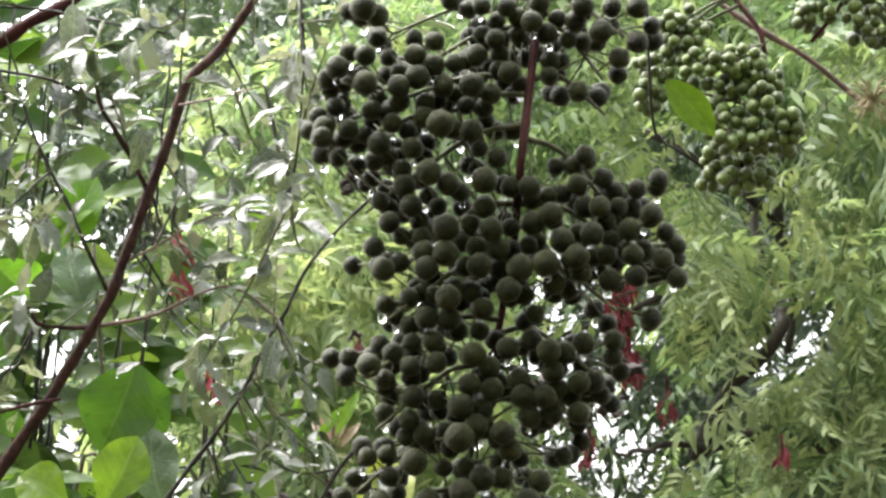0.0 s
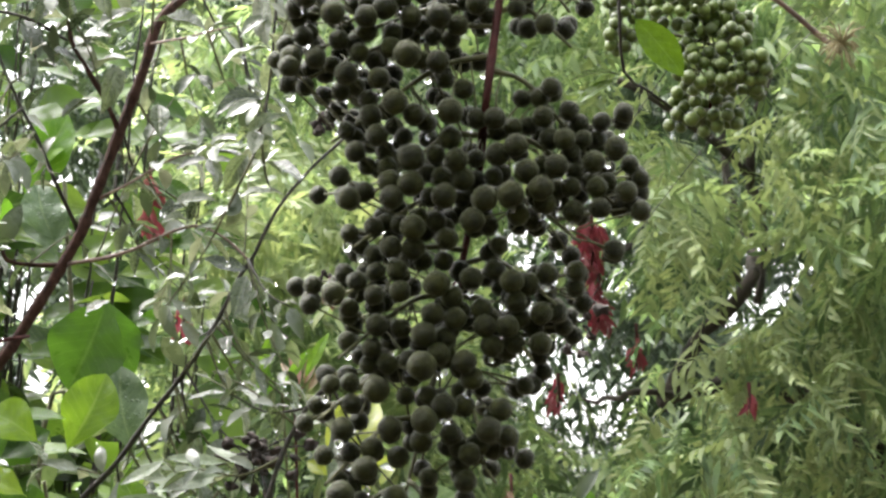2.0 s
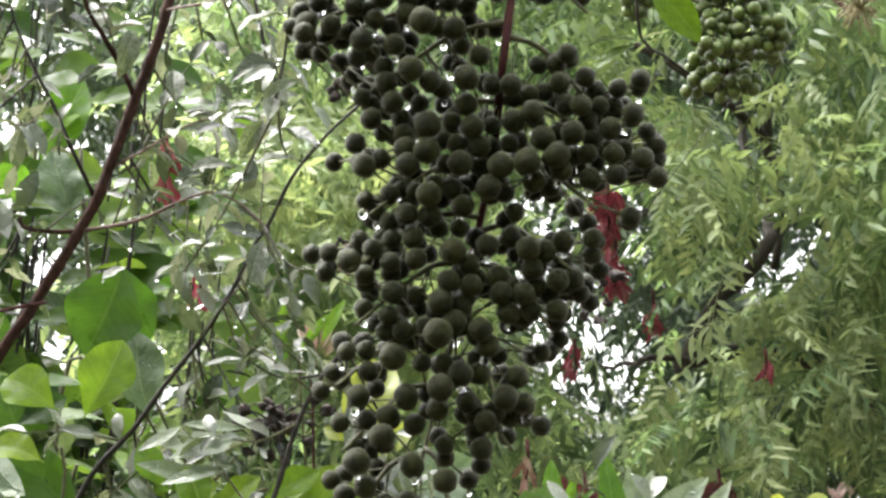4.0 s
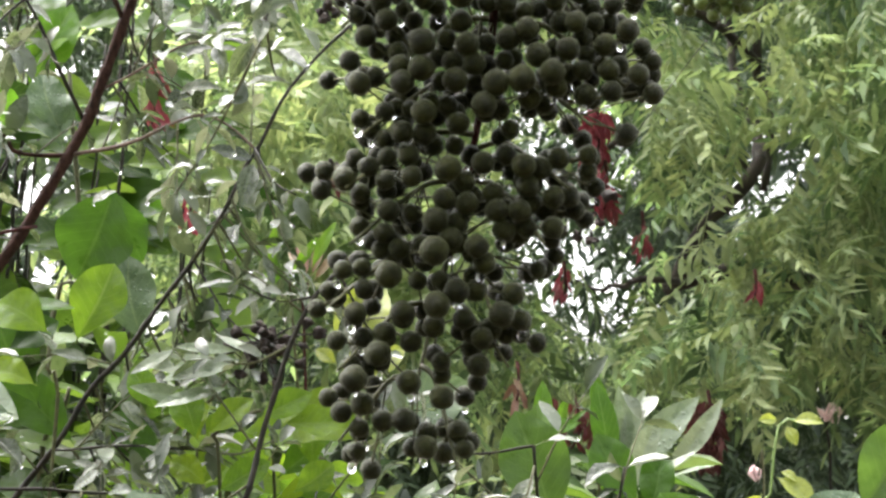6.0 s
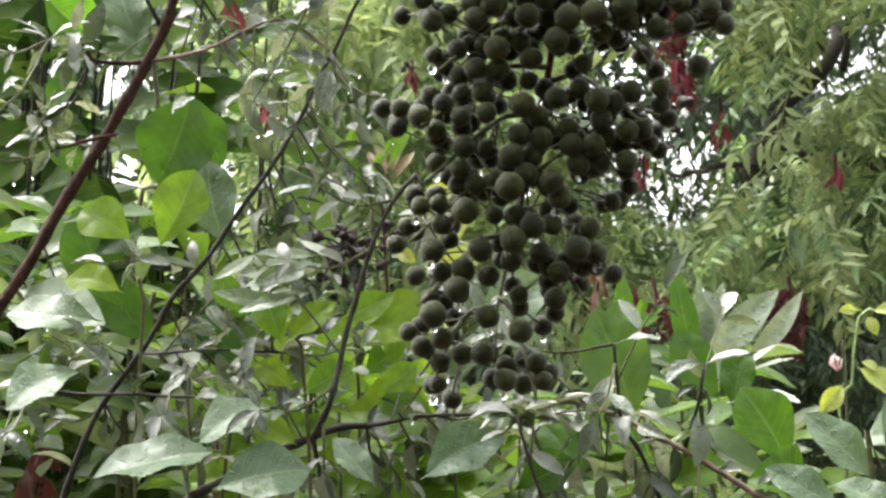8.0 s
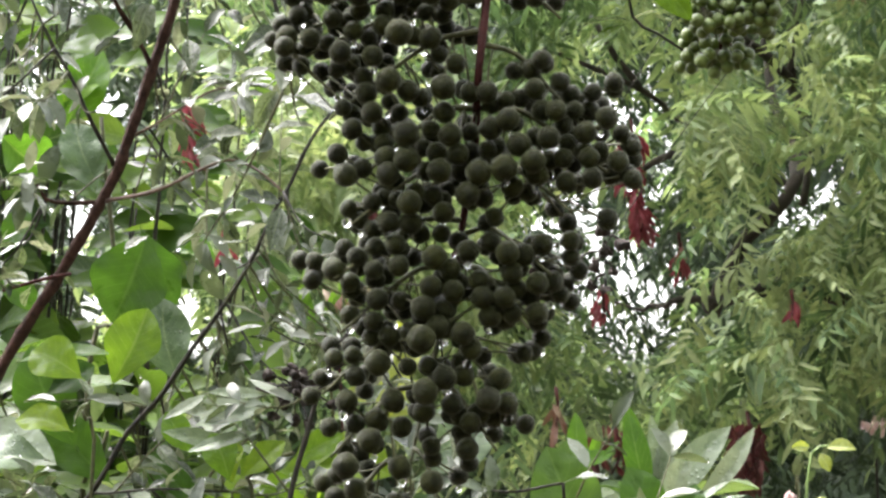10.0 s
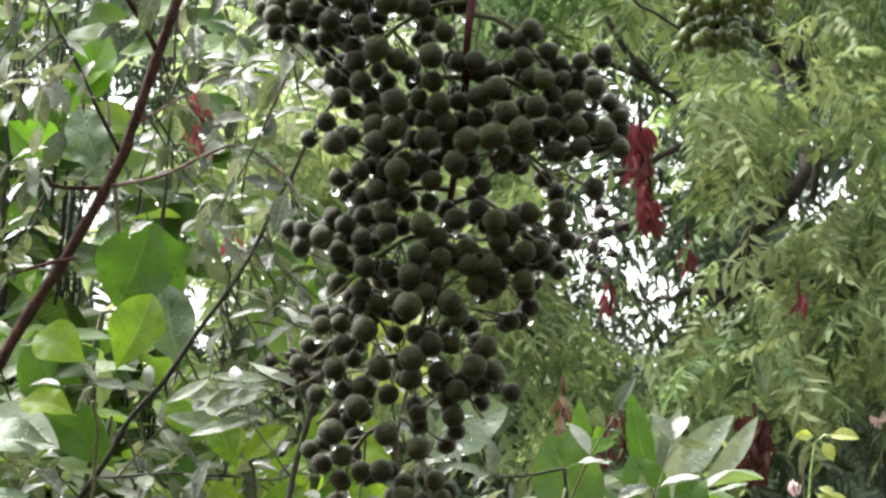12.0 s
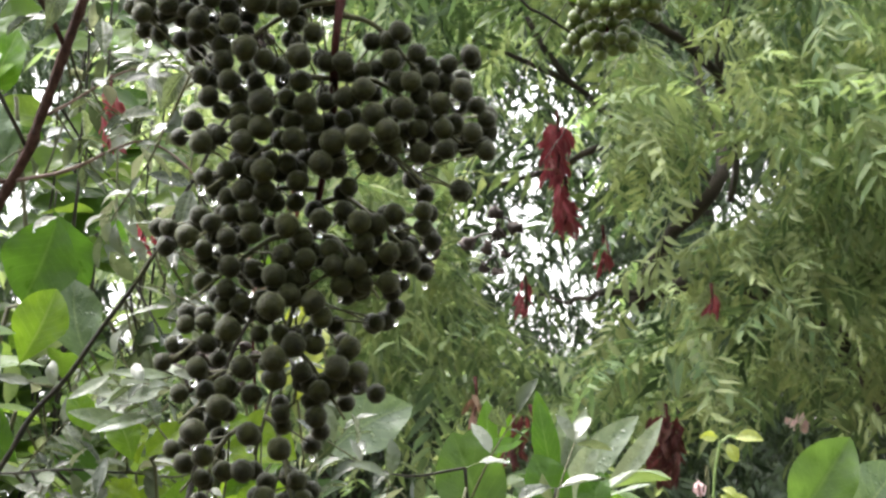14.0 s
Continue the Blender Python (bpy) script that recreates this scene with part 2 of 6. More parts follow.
def leaf_mesh(name, material, width=0.4, shape=1.0, fold=0.25, bend=0.3, wave=0.0, seed=0, rows=9, half=3, petiole=0.06):
    """One leaf of length 1 along +y from its base, facing +z. shape under 1 puts the widest part towards the base, over 1 towards the tip."""
    rng = random.Random(seed)
    bm = bmesh.new()
    uvl = bm.loops.layers.uv.new("UVMap")
    grid, uv = [], {}
    twist = rng.uniform(-0.35, 0.35)
    skew = rng.uniform(-0.06, 0.06)
    ph = rng.uniform(0, 6)
    for i in range(rows + 1):
        v = i / rows
        w = 0.5 * width * max(0.02, math.sin(math.pi * v ** shape)) ** 0.82 if 0 < i < rows else 0.004
        row = []
        for j in range(-half, half + 1):
            u = j / half
            x = u * w + skew * math.sin(v * math.pi)
            z = abs(u) * w * fold * 2 - bend * v * v + wave * w * math.sin(v * 13 + ph + (1.6 if j > 0 else 0)) * abs(u) ** 1.5
            a = twist * v
            q = bm.verts.new((x * math.cos(a), petiole + v * (1 - petiole) - bend * 0.25 * v ** 3, z + x * math.sin(a)))
            uv[q] = (0.5 + 0.5 * u, v)
            row.append(q)
        grid.append(row)
    for a, b in zip(grid, grid[1:]):
        for k in range(len(a) - 1):
            f = bm.faces.new((a[k], a[k + 1], b[k + 1], b[k]))
            for lp in f.loops:
                lp[uvl].uv = uv[lp.vert]
    r = 0.012 if width > 0.2 else 0.02
    ring0 = [bm.verts.new((r * math.cos(a), 0, r * math.sin(a) - 0.005)) for a in (0, 2.1, 4.2)]
    ring1 = [bm.verts.new((r * 0.8 * math.cos(a), petiole * 1.5, r * 0.8 * math.sin(a) - 0.004)) for a in (0, 2.1, 4.2)]
    for k in range(3):
        bm.faces.new((ring0[k], ring0[(k + 1) % 3], ring1[(k + 1) % 3], ring1[k]))
    me = bpy.data.meshes.new(name)
    bm.to_mesh(me)
    bm.free()
    me.materials.append(material)
    me.shade_smooth()
    return me


def leaf_pose(base, tip, facing, length=None):
    """The pose that lays a unit leaf from base to tip, its upper face towards facing."""
    base, tip = Vector(base), Vector(tip)
    y = (tip - base)
    size = length or y.length
    y = y.normalized()
    x = y.cross(Vector(facing)).normalized()
    z = x.cross(y)
    m = Matrix((x, y, z)).transposed().to_4x4()
    return Matrix.Translation(base) @ m @ Matrix.Diagonal((size, size, size, 1))


def mesh_arrays(me):
    vs = np.empty(len(me.vertices) * 3)
    me.vertices.foreach_get("co", vs)
    return vs.reshape(-1, 3), [tuple(p.vertices) for p in me.polygons]


def joined(name, templates, poses, material, parent=None, label=""):
    """One mesh out of many posed copies of the template meshes: poses are (template index, matrix)."""
    arrays = [mesh_arrays(t) for t in templates]
    verts, faces, base = [], [], 0
    for k, m in poses:
        v, f = arrays[k]
        a = np.array(m)
        verts.append(v @ a[:3, :3].T + a[:3, 3])
        faces.extend(tuple(i + base for i in q) for q in f)
        base += len(v)
    me = bpy.data.meshes.new(name)
    me.from_pydata(np.concatenate(verts).tolist(), [], faces)
    me.materials.append(material)
    me.shade_smooth()
    return link_mesh(name, me, parent, None, label)


# ---------------------------------------------------------------- ground and surroundings
def build_ground():
    bm = bmesh.new()
    n = 60
    size = [-1500 * (abs(1 - 2 * i / n) ** 3) * (1 if i < n / 2 else -1) for i in range(n + 1)]
    grid = [[bm.verts.new((x, y, 0.06 * noise.noise((x * 0.8, y * 0.8, 0)))) for x in size] for y in size]
    for a, b in zip(grid, grid[1:]):
        for k in range(n):
            bm.faces.new((a[k], a[k + 1], b[k + 1], b[k]))
    g = part("ground", bm, EARTH)
    tagged(g, "wet reddish brown earth under the shrubs", "ground", kind="structure")


build_ground()

HENNA_LEAVES = [leaf_mesh("leaf", HENNA, 0.36 + 0.03 * (i % 3), 0.92 + 0.05 * (i % 2), 0.12 + 0.1 * (i % 4), 0.08 + 0.14 * (i % 3), 0.15, i) for i in range(7)]
HENNA_LOW = [leaf_mesh("leaf", HENNA, 0.36 + 0.03 * (i % 3), 0.95, 0.12 + 0.1 * (i % 4), 0.08 + 0.14 * (i % 3), 0.1, i, 5, 1) for i in range(7)]
BROAD_LEAVES = [leaf_mesh("leaf", BROAD, 0.56 + 0.07 * i, 1.2 + 0.1 * i, 0.12 + 0.06 * i, 0.1 + 0.1 * i, 0.13, 20 + i, 14, 5, 0.05) for i in range(4)]
UPRIGHT = [leaf_mesh("leaf", UPRIGHT_LEAF, 0.58, 1.05, 0.18, 0.10, 0.14, 92, 16, 6, 0.04)]
SHADED_LEAVES = [leaf_mesh("leaf", SHADED, 0.5 + 0.06 * i, 1.15 + 0.1 * i, 0.1, 0.1, 0.12, 90 + i, 14, 5, 0.05) for i in range(3)]
ROUND_LEAVES = [leaf_mesh("leaf", SHADED, 0.86, 1.0, 0.08, 0.12, 0.10, 88, 16, 6, 0.04)]
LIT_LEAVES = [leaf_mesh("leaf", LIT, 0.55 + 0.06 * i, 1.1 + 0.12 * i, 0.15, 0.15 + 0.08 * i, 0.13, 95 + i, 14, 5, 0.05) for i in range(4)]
GREY_LEAVES = [leaf_mesh("leaf", GREY, 0.5 + 0.06 * i, 1.05 + 0.08 * i, 0.14, 0.12 + 0.08 * i, 0.13, 30 + i, 14, 5, 0.05) for i in range(4)]
LANCE_LEAVES = [leaf_mesh("leaf", OLEANDER, 0.2 + 0.03 * i, 1.05, 0.12, 0.08 + 0.05 * i, 0.05, 40 + i, 12, 3, 0.06) for i in range(3)]
WIDE_LANCE = [leaf_mesh("leaf", OLEANDER, 0.30, 1.0, 0.10, 0.08, 0.06, 48, 14, 4, 0.04)]
LANCE_GREEN = [leaf_mesh("leaf", BROAD, 0.2 + 0.03 * i, 1.05, 0.12, 0.08 + 0.05 * i, 0.05, 45 + i, 12, 3, 0.06) for i in range(3)]
YELLOW_LEAVES = [leaf_mesh("leaf", YELLOW, 0.55, 1.05, 0.2, 0.25, 0.05, 50 + i) for i in range(2)]
RED_LEAFLETS = [leaf_mesh("leaflet", RED, 0.26, 0.9, 0.3, 0.3, 0.3, 60 + i, 7, 2) for i in range(4)]
SHADED_RED_LEAFLETS = [leaf_mesh("leaflet", SHADED_RED, 0.3, 0.9, 0.3, 0.4, 0.4, 65 + i, 7, 2) for i in range(3)]
BROWN_LEAVES = [leaf_mesh("leaf", BROWN, 0.22, 0.9, 0.3, 0.3, 0.3, 70 + i, 8, 3) for i in range(3)]
PETALS = [leaf_mesh("petal", PINK, 0.8, 1.2, 0.1, 0.3, 0.3, 80 + i, 7, 3) for i in range(2)]


def frond_mesh(name, material, seed, fine=True):
    """Neem frond: a thin drooping rachis with pairs of curved, pointed leaflets; 0.22 long along +y."""
    rng = random.Random(seed)
    vs, fs = [], []
    length, droop = 0.22, rng.uniform(0.12, 0.3)
    line = [Vector((0, length * t, -droop * length * t * t * 1.6)) for t in (i / 10 for i in range(11))]
    for p in line:
        vs += [p + Vector((0.0011, 0, 0)), p + Vector((-0.0011, 0, 0)), p + Vector((0, 0, 0.0013))]
    for i in range(0, 10, 2):
        a, b = 3 * i, 3 * i + 6
        fs += [(a, a + 1, b + 1, b), (a + 1, a + 2, b + 2, b + 1), (a + 2, a, b, b + 2)]
    for i in range(2, 11):
        for s in (-1, 1):
            if rng.random() < 0.15:
                continue
            if i == 10 and s == 1:
                out = Vector((0.1, 1, -0.3))
            else:
                out = Vector((s * rng.uniform(0.8, 1.1), rng.uniform(0.2, 0.9), rng.uniform(-1.1, 0.0)))
            size = rng.uniform(0.034, 0.066) * (0.75 + 0.5 * math.sin(math.pi * i / 11))
            wide = rng.uniform(0.0125, 0.017)
            out.normalize()
            flat = out.cross(UP).normalized() * (1 if s > 0 else -1)
            sag = out.cross(flat).normalized()
            if sag.z > 0:
                sag = -sag
            p0 = line[i] + Vector((0, rng.uniform(-0.012, 0.012), 0))
            k = len(vs)
            vs.append(p0)
            for t, w in ((0.28, 0.95), (0.66, 0.8)) if fine else ((0.42, 1.0),):
                c = p0 + out * size * t + sag * size * 0.22 * t * t - flat * wide * 0.55 * t * t * s
                vs += [c - flat * wide * 0.5 * w - sag * 0.0016, c, c + flat * wide * 0.5 * w - sag * 0.0016]
            vs.append(p0 + out * size + sag * size * 0.22 - flat * wide * 0.8 * s)
            fs += [(k, k + 1, k + 2), (k, k + 2, k + 3)]
            if fine:
                fs += [(k + 1, k + 4, k + 5, k + 2), (k + 2, k + 5, k + 6, k + 3)]
            e = len(vs) - 1
            fs += [(e - 3, e, e - 2), (e - 2, e, e - 1)]
    me = bpy.data.meshes.new(name)
    me.from_pydata([tuple(v) for v in vs], [], fs)
    me.materials.append(material)
    me.shade_smooth()
    return me


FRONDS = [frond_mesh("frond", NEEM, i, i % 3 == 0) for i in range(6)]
FAR_FRONDS = [frond_mesh("frond", FAR, 20 + i, False) for i in range(6)]
PALE_FRONDS = [frond_mesh("frond", NEEM_PART, 10 + i) for i in range(3)]


def frond_pose(p, rng, scale=1.0, down=(-75, 5)):
    return pose(*p, rng.uniform(*down), rng.uniform(-35, 35), rng.uniform(0, 360)) @ Matrix.Diagonal((scale, scale, scale, 1))


def in_gap(p, gaps, edge=0.0):
    """Whether p lies in one of the openings of a crown, which widen and slant outwards with depth."""
    for c, rx, rz in gaps:
        k = p.y / c[1]
        if ((p.x - 0.05 - (c[0] - 0.05) * k) / (rx * k + edge)) ** 2 + ((p.z - 1.57 - (c[2] - 1.57) * k) / (rz * k + edge)) ** 2 < 1:
            return True
    return False


def crown(name, count, middle, radii, gaps, keep, seed, templates, material, parent, scale=(0.8, 1.25), floor_z=0.0, hang=(-75, 5)):
    """Bunches of fronds that fill an uneven rounded crown, thinned out in the gaps."""
    rng = random.Random(seed)
    poses = []
    middle = Vector(middle)
    clean = [g for g in gaps if g[1] < 0.0110 * g[0][1]]
    while len(poses) < count:
        d = Vector((rng.uniform(-1.15, 1.15), rng.uniform(-1.15, 1.15), rng.uniform(-1.15, 1.15)))
        if d.length > 0.98 + 0.22 * noise.noise(d * 2.3 + Vector((seed, 0, 0))):
            continue
        c = middle + Vector((d.x * radii[0], d.y * radii[1], d.z * radii[2]))
        turn = rng.uniform(0, 360)
        for k in range(8):
            # fronds spread in a whorl from the shoot's tip
            p = c + Vector((rng.gauss(0, 0.012), rng.gauss(0, 0.012), -0.008 * k))
            if p.z < floor_z + 0.12 * noise.noise((p.x * 4, p.y * 4, seed)):
                continue
            big = rng.uniform(*scale)
            m = pose(*p, rng.uniform(*hang), rng.uniform(-30, 30), turn + 137 * k) @ Matrix.Diagonal((big, big, big, 1))
            along = [m @ Vector((0, k, -1.45 * k * k)) for k in (0.0, 0.08, 0.15, 0.22)]
            if any(in_gap(q, gaps, 0.022 * big) for q in along) and (rng.random() > keep or any(in_gap(q, clean, 0.002) for q in along)):
                continue
            poses.append((rng.randrange(len(templates)), m))
    ob = joined(name, templates, poses, material, parent)
    ob["kind"] = "stuff"
    return ob


# ---------------------------------------------------------------- neem tree behind the shrubs
NEAR_GAPS = [
    ((0.0765, 2.7000, 2.1975), 0.052, 0.035),
    ((0.0477, 2.7000, 2.1246), 0.100, 0.066),
    ((0.0376, 2.7000, 2.0525), 0.090, 0.051),
    ((0.0939, 2.7000, 1.9930), 0.065, 0.062),
    ((0.0427, 2.7000, 1.9549), 0.065, 0.039),
    ((0.0767, 2.7000, 1.8996), 0.038, 0.031),
    ((-0.0082, 2.7000, 2.1203), 0.052, 0.054),
    ((0.3390, 2.7000, 2.1060), 0.030, 0.026),
    ((0.3100, 2.7000, 2.0670), 0.030, 0.026),
    ((0.3500, 2.7000, 2.1180), 0.0090, 0.0130),
    ((0.3180, 2.7000, 2.0780), 0.0070, 0.0100),
    ((0.3000, 2.7000, 2.0560), 0.0100, 0.0090),
    ((-0.0033, 2.7000, 2.0951), 0.057, 0.039),
    ((-0.7078, 2.7000, 2.3780), 0.012, 0.018),
    ((-0.7278, 2.7000, 2.2190), 0.012, 0.018),
    ((-0.6175, 2.7000, 2.1888), 0.021, 0.023),
    ((-0.4876, 2.7000, 1.8899), 0.010, 0.023),
    ((-0.2638, 2.7000, 2.3166), 0.018, 0.016),
    ((-0.4995, 2.7000, 1.9163), 0.016, 0.013),
    ((-0.6370, 2.7000, 1.9260), 0.022, 0.014),
    ((-0.5150, 2.7000, 1.9220), 0.013, 0.013),
    ((-0.6630, 2.7000, 2.0380), 0.011, 0.016),
    ((0.3920, 2.7000, 1.7600), 0.036, 0.028),
]
FAR_GAPS = [
    ((0.0704, 4.7000, 2.6643), 0.090, 0.060),
    ((0.0202, 4.7000, 2.5376), 0.173, 0.114),
    ((0.0026, 4.7000, 2.4121), 0.157, 0.087),
    ((0.1007, 4.7000, 2.3085), 0.113, 0.108),
    ((0.0116, 4.7000, 2.2423), 0.113, 0.067),
    ((0.0707, 4.7000, 2.1459), 0.067, 0.054),
    ((-0.0771, 4.7000, 2.5300), 0.090, 0.094),
    ((0.5270, 4.7000, 2.5060), 0.054, 0.048),
    ((0.4760, 4.7000, 2.4370), 0.054, 0.048),
    ((0.5722, 4.7000, 2.5239), 0.0157, 0.0226),
    ((0.5165, 4.7000, 2.4543), 0.0122, 0.0174),
    ((0.4852, 4.7000, 2.4160), 0.0174, 0.0157),
    ((-0.0354, 4.7000, 2.4925), 0.100, 0.069),
    ((-1.2647, 4.7000, 2.9862), 0.021, 0.033),
    ((-1.2996, 4.7000, 2.7087), 0.021, 0.033),
    ((-1.1260, 4.7000, 2.6501), 0.036, 0.040),
    ((-0.8998, 4.7000, 2.1297), 0.018, 0.040),
    ((-0.4900, 4.7000, 2.8789), 0.032, 0.027),
    ((-0.9012, 4.7000, 2.1805), 0.027, 0.022),
    ((-1.1460, 4.7000, 2.1900), 0.038, 0.024),
    ((-0.9300, 4.7000, 2.1940), 0.023, 0.023),
    ((-1.1920, 4.7000, 2.3850), 0.020, 0.028),
]


CLEAN_GAPS = [g for g in NEAR_GAPS if g[1] < 0.0297]


def build_neem():
    t = thing("neem_tree", (0.80, 3.05, 0), "neem tree with drooping pale green feathery leaves and dark limbs", "tree")
    bm = bmesh.new()
    tube(bm, [(0.80, 3.05, -0.05), (0.78, 3.04, 0.7), (0.70, 3.0, 1.45), (0.52, 2.92, 1.84), (0.34, 2.84, 1.96), (0.1819, 2.8000, 1.9347)], 0.06, 0.010, 12, 0.05, 0.01)
    part("trunk", bm, NEEM_BARK, t)
    limbs = [
        ([(0.1819, 2.7500, 1.9147), (0.2154, 2.7500, 1.9902), (0.2580, 2.7200, 2.0380), (0.2934, 2.7000, 2.0831), (0.3025, 2.8500, 2.1633), (0.2870, 3.0000, 2.2787), (0.2786, 3.1000, 2.4606)], 0.011, 0.005),
        ([(0.1967, 2.7500, 1.9373), (0.1422, 2.6500, 1.9200), (0.0861, 2.8500, 1.9362), (0.0227, 2.9500, 1.9716)], 0.005, 0.0015),
        ([(0.2909, 2.7000, 2.2187), (0.2439, 2.6500, 2.2480), (0.2053, 2.6000, 2.2649), (0.1125, 2.6000, 2.3177)], 0.007, 0.005),
        ([(0.2909, 2.7000, 2.2149), (0.2930, 2.7000, 2.2834), (0.3143, 2.7000, 2.3599)], 0.006, 0.005),
        ([(0.3388, 3.1000, 2.1211), (0.3482, 3.1000, 2.2328), (0.2909, 2.7000, 2.2149)], 0.006, 0.006),
        ([(-0.0334, 2.7000, 2.2659), (0.0347, 2.7000, 2.2394), (0.0951, 2.7000, 2.2053), (0.1700, 2.8500, 2.1850), (0.3000, 2.9500, 2.1300)], 0.003, 0.006),
        ([(0.0339, 2.7000, 2.2974), (0.0646, 2.7000, 2.2512), (0.0951, 2.7000, 2.2053)], 0.004, 0.005),
        ([(-0.0184, 2.8000, 2.0856), (0.0508, 2.8000, 2.1020), (0.1333, 2.7000, 2.1217)], 0.003, 0.005),
    ]
    for pts, a, b in limbs:
        bm = bmesh.new()
        tube(bm, pts, a, b, 8, 0.03, 0.006)
        part("limb", bm, NEEM_BARK, t)
    bare = [(p, 0.011, 0.011) for k in (0, 2, 3) for p in spline(limbs[k][0][:4], 0.012) if p.y < 2.76]
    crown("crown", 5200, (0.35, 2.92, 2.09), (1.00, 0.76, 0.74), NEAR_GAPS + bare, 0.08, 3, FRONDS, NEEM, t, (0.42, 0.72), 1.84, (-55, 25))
    # pale fronds that hang in front of the crown; many stand in for brighter light
    rng = random.Random(8)
    for c, count in (((0.2647, 2.3000, 1.8399), 3), ((0.2101, 2.3000, 2.0757), 7), ((0.2671, 2.3000, 2.1346), 6), ((0.1756, 2.3500, 2.1197), 5),
                     ((0.1389, 2.3000, 2.0741), 5), ((0.3279, 2.3000, 2.0447), 6), ((-0.2803, 2.4000, 2.1278), 6), ((-0.2498, 2.4000, 2.0581), 4), ((-0.2519, 2.4000, 2.0869), 6), ((-0.2372, 2.4000, 2.1488), 5), ((-0.2771, 2.4000, 2.0459), 5),
                     ((0.3202, 2.3500, 1.9773), 6), ((0.3077, 2.3500, 1.9033), 5), ((0.2980, 2.3500, 1.9287), 6),
                     ((0.3240, 2.3000, 2.1840), 6), ((0.3510, 2.3000, 2.0930), 6), ((0.3210, 2.3000, 2.0100), 5), ((0.3540, 2.3000, 1.9460), 6), ((0.2820, 2.3000, 1.8640), 5), ((0.3310, 2.3000, 1.8640), 6), ((0.2870, 2.3000, 1.7890), 5), ((0.3360, 2.3000, 1.8020), 5), ((0.1660, 2.3000, 2.0810), 5), ((0.2160, 2.3000, 2.0290), 5), ((0.1220, 2.3000, 2.0750), 4)):
        for _ in range(count * 3 // 2):
            p = Vector(c) + Vector((rng.gauss(0, 0.05), rng.gauss(0, 0.05), rng.gauss(0, 0.04)))
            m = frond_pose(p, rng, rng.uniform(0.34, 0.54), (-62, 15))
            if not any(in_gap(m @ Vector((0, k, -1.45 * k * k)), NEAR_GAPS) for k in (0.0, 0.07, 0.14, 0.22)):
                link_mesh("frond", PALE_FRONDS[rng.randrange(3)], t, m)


build_neem()


def build_far_trees():
    t = thing("far_tree", (-0.4, 5.2, 0), "leafy tree with a dense dark green crown, further off", "tree")
    bm = bmesh.new()
    tube(bm, [(-0.4, 5.2, -0.05), (-0.35, 5.2, 1.2), (-0.5, 5.1, 2.4), (-0.3, 5.0, 3.6)], 0.11, 0.04, 10, 0.1, 0.01)
    part("trunk", bm, NEEM_BARK, t)
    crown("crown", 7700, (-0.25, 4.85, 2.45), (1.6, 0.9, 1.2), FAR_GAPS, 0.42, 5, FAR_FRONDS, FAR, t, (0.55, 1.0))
    d = thing("far_tree", (0.6, 7.0, 0), "tall tree with a dark green crown at the back", "tree")
    bm = bmesh.new()
    tube(bm, [(0.6, 7.0, -0.05), (0.62, 7.0, 1.5), (0.5, 6.9, 3.0), (0.55, 6.9, 4.6)], 0.14, 0.05, 10, 0.1, 0.01)
    part("trunk", bm, NEEM_BARK, d)
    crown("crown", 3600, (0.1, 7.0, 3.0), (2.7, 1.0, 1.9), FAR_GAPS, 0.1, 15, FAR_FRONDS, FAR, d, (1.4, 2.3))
    w = thing("hedge", (0, 8.5, 0), "dense dark hedge in the distance", "hedge")
    rng = random.Random(4)
    poses = []
    for _ in range(1900):
        p = (rng.uniform(-4, 4), rng.uniform(7.8, 9.2), rng.uniform(0, 2.1 + 0.25 * noise.noise((rng.random() * 9, 0, 0))))
        poses.append((rng.randrange(6), frond_pose(p, rng, rng.uniform(2.0, 3.0))))
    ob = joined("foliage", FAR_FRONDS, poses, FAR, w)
    ob["kind"] = "stuff"


build_far_trees()


# ---------------------------------------------------------------- henna shrub
def leafy(line, rng, spacing, size, start=0.1, spread=0.9, droop=0.14):
    """Poses of opposite leaf pairs along a stem."""
    out, run, turn = [], 0.0, rng.uniform(0, 3)
    total = sum((b - a).length for a, b in zip(line, line[1:]))
    gone = 0.0
    for a, b in zip(line, line[1:]):
        d = (b - a).length
        gone += d
        run += d
        if run < spacing or gone < start * total:
            continue
        run = rng.uniform(-0.2, 0.2) * spacing
        tan = (b - a).normalized()
        side = tan.cross(Vector((0.2, 1, 0.1))).normalized()
        other = tan.cross(side)
        turn += rng.uniform(1.1, 2.0)
        for s in (0, math.pi):
            if rng.random() < 0.12:
                continue
            way = side * math.cos(turn + s) + other * math.sin(turn + s)
            way = (way * spread + tan * rng.uniform(0.3, 0.8) + Vector((0, 0, -droop * rng.random()))).normalized()
            face = UP + Vector((rng.gauss(0, 0.4), rng.gauss(-0.35, 0.35), rng.gauss(0, 0.2)))
            k = 0.88 * size * rng.uniform(0.65, 1.15)
            out.append(leaf_pose(b, b + way * k, face))
    return out


LEAF_TIPS = []


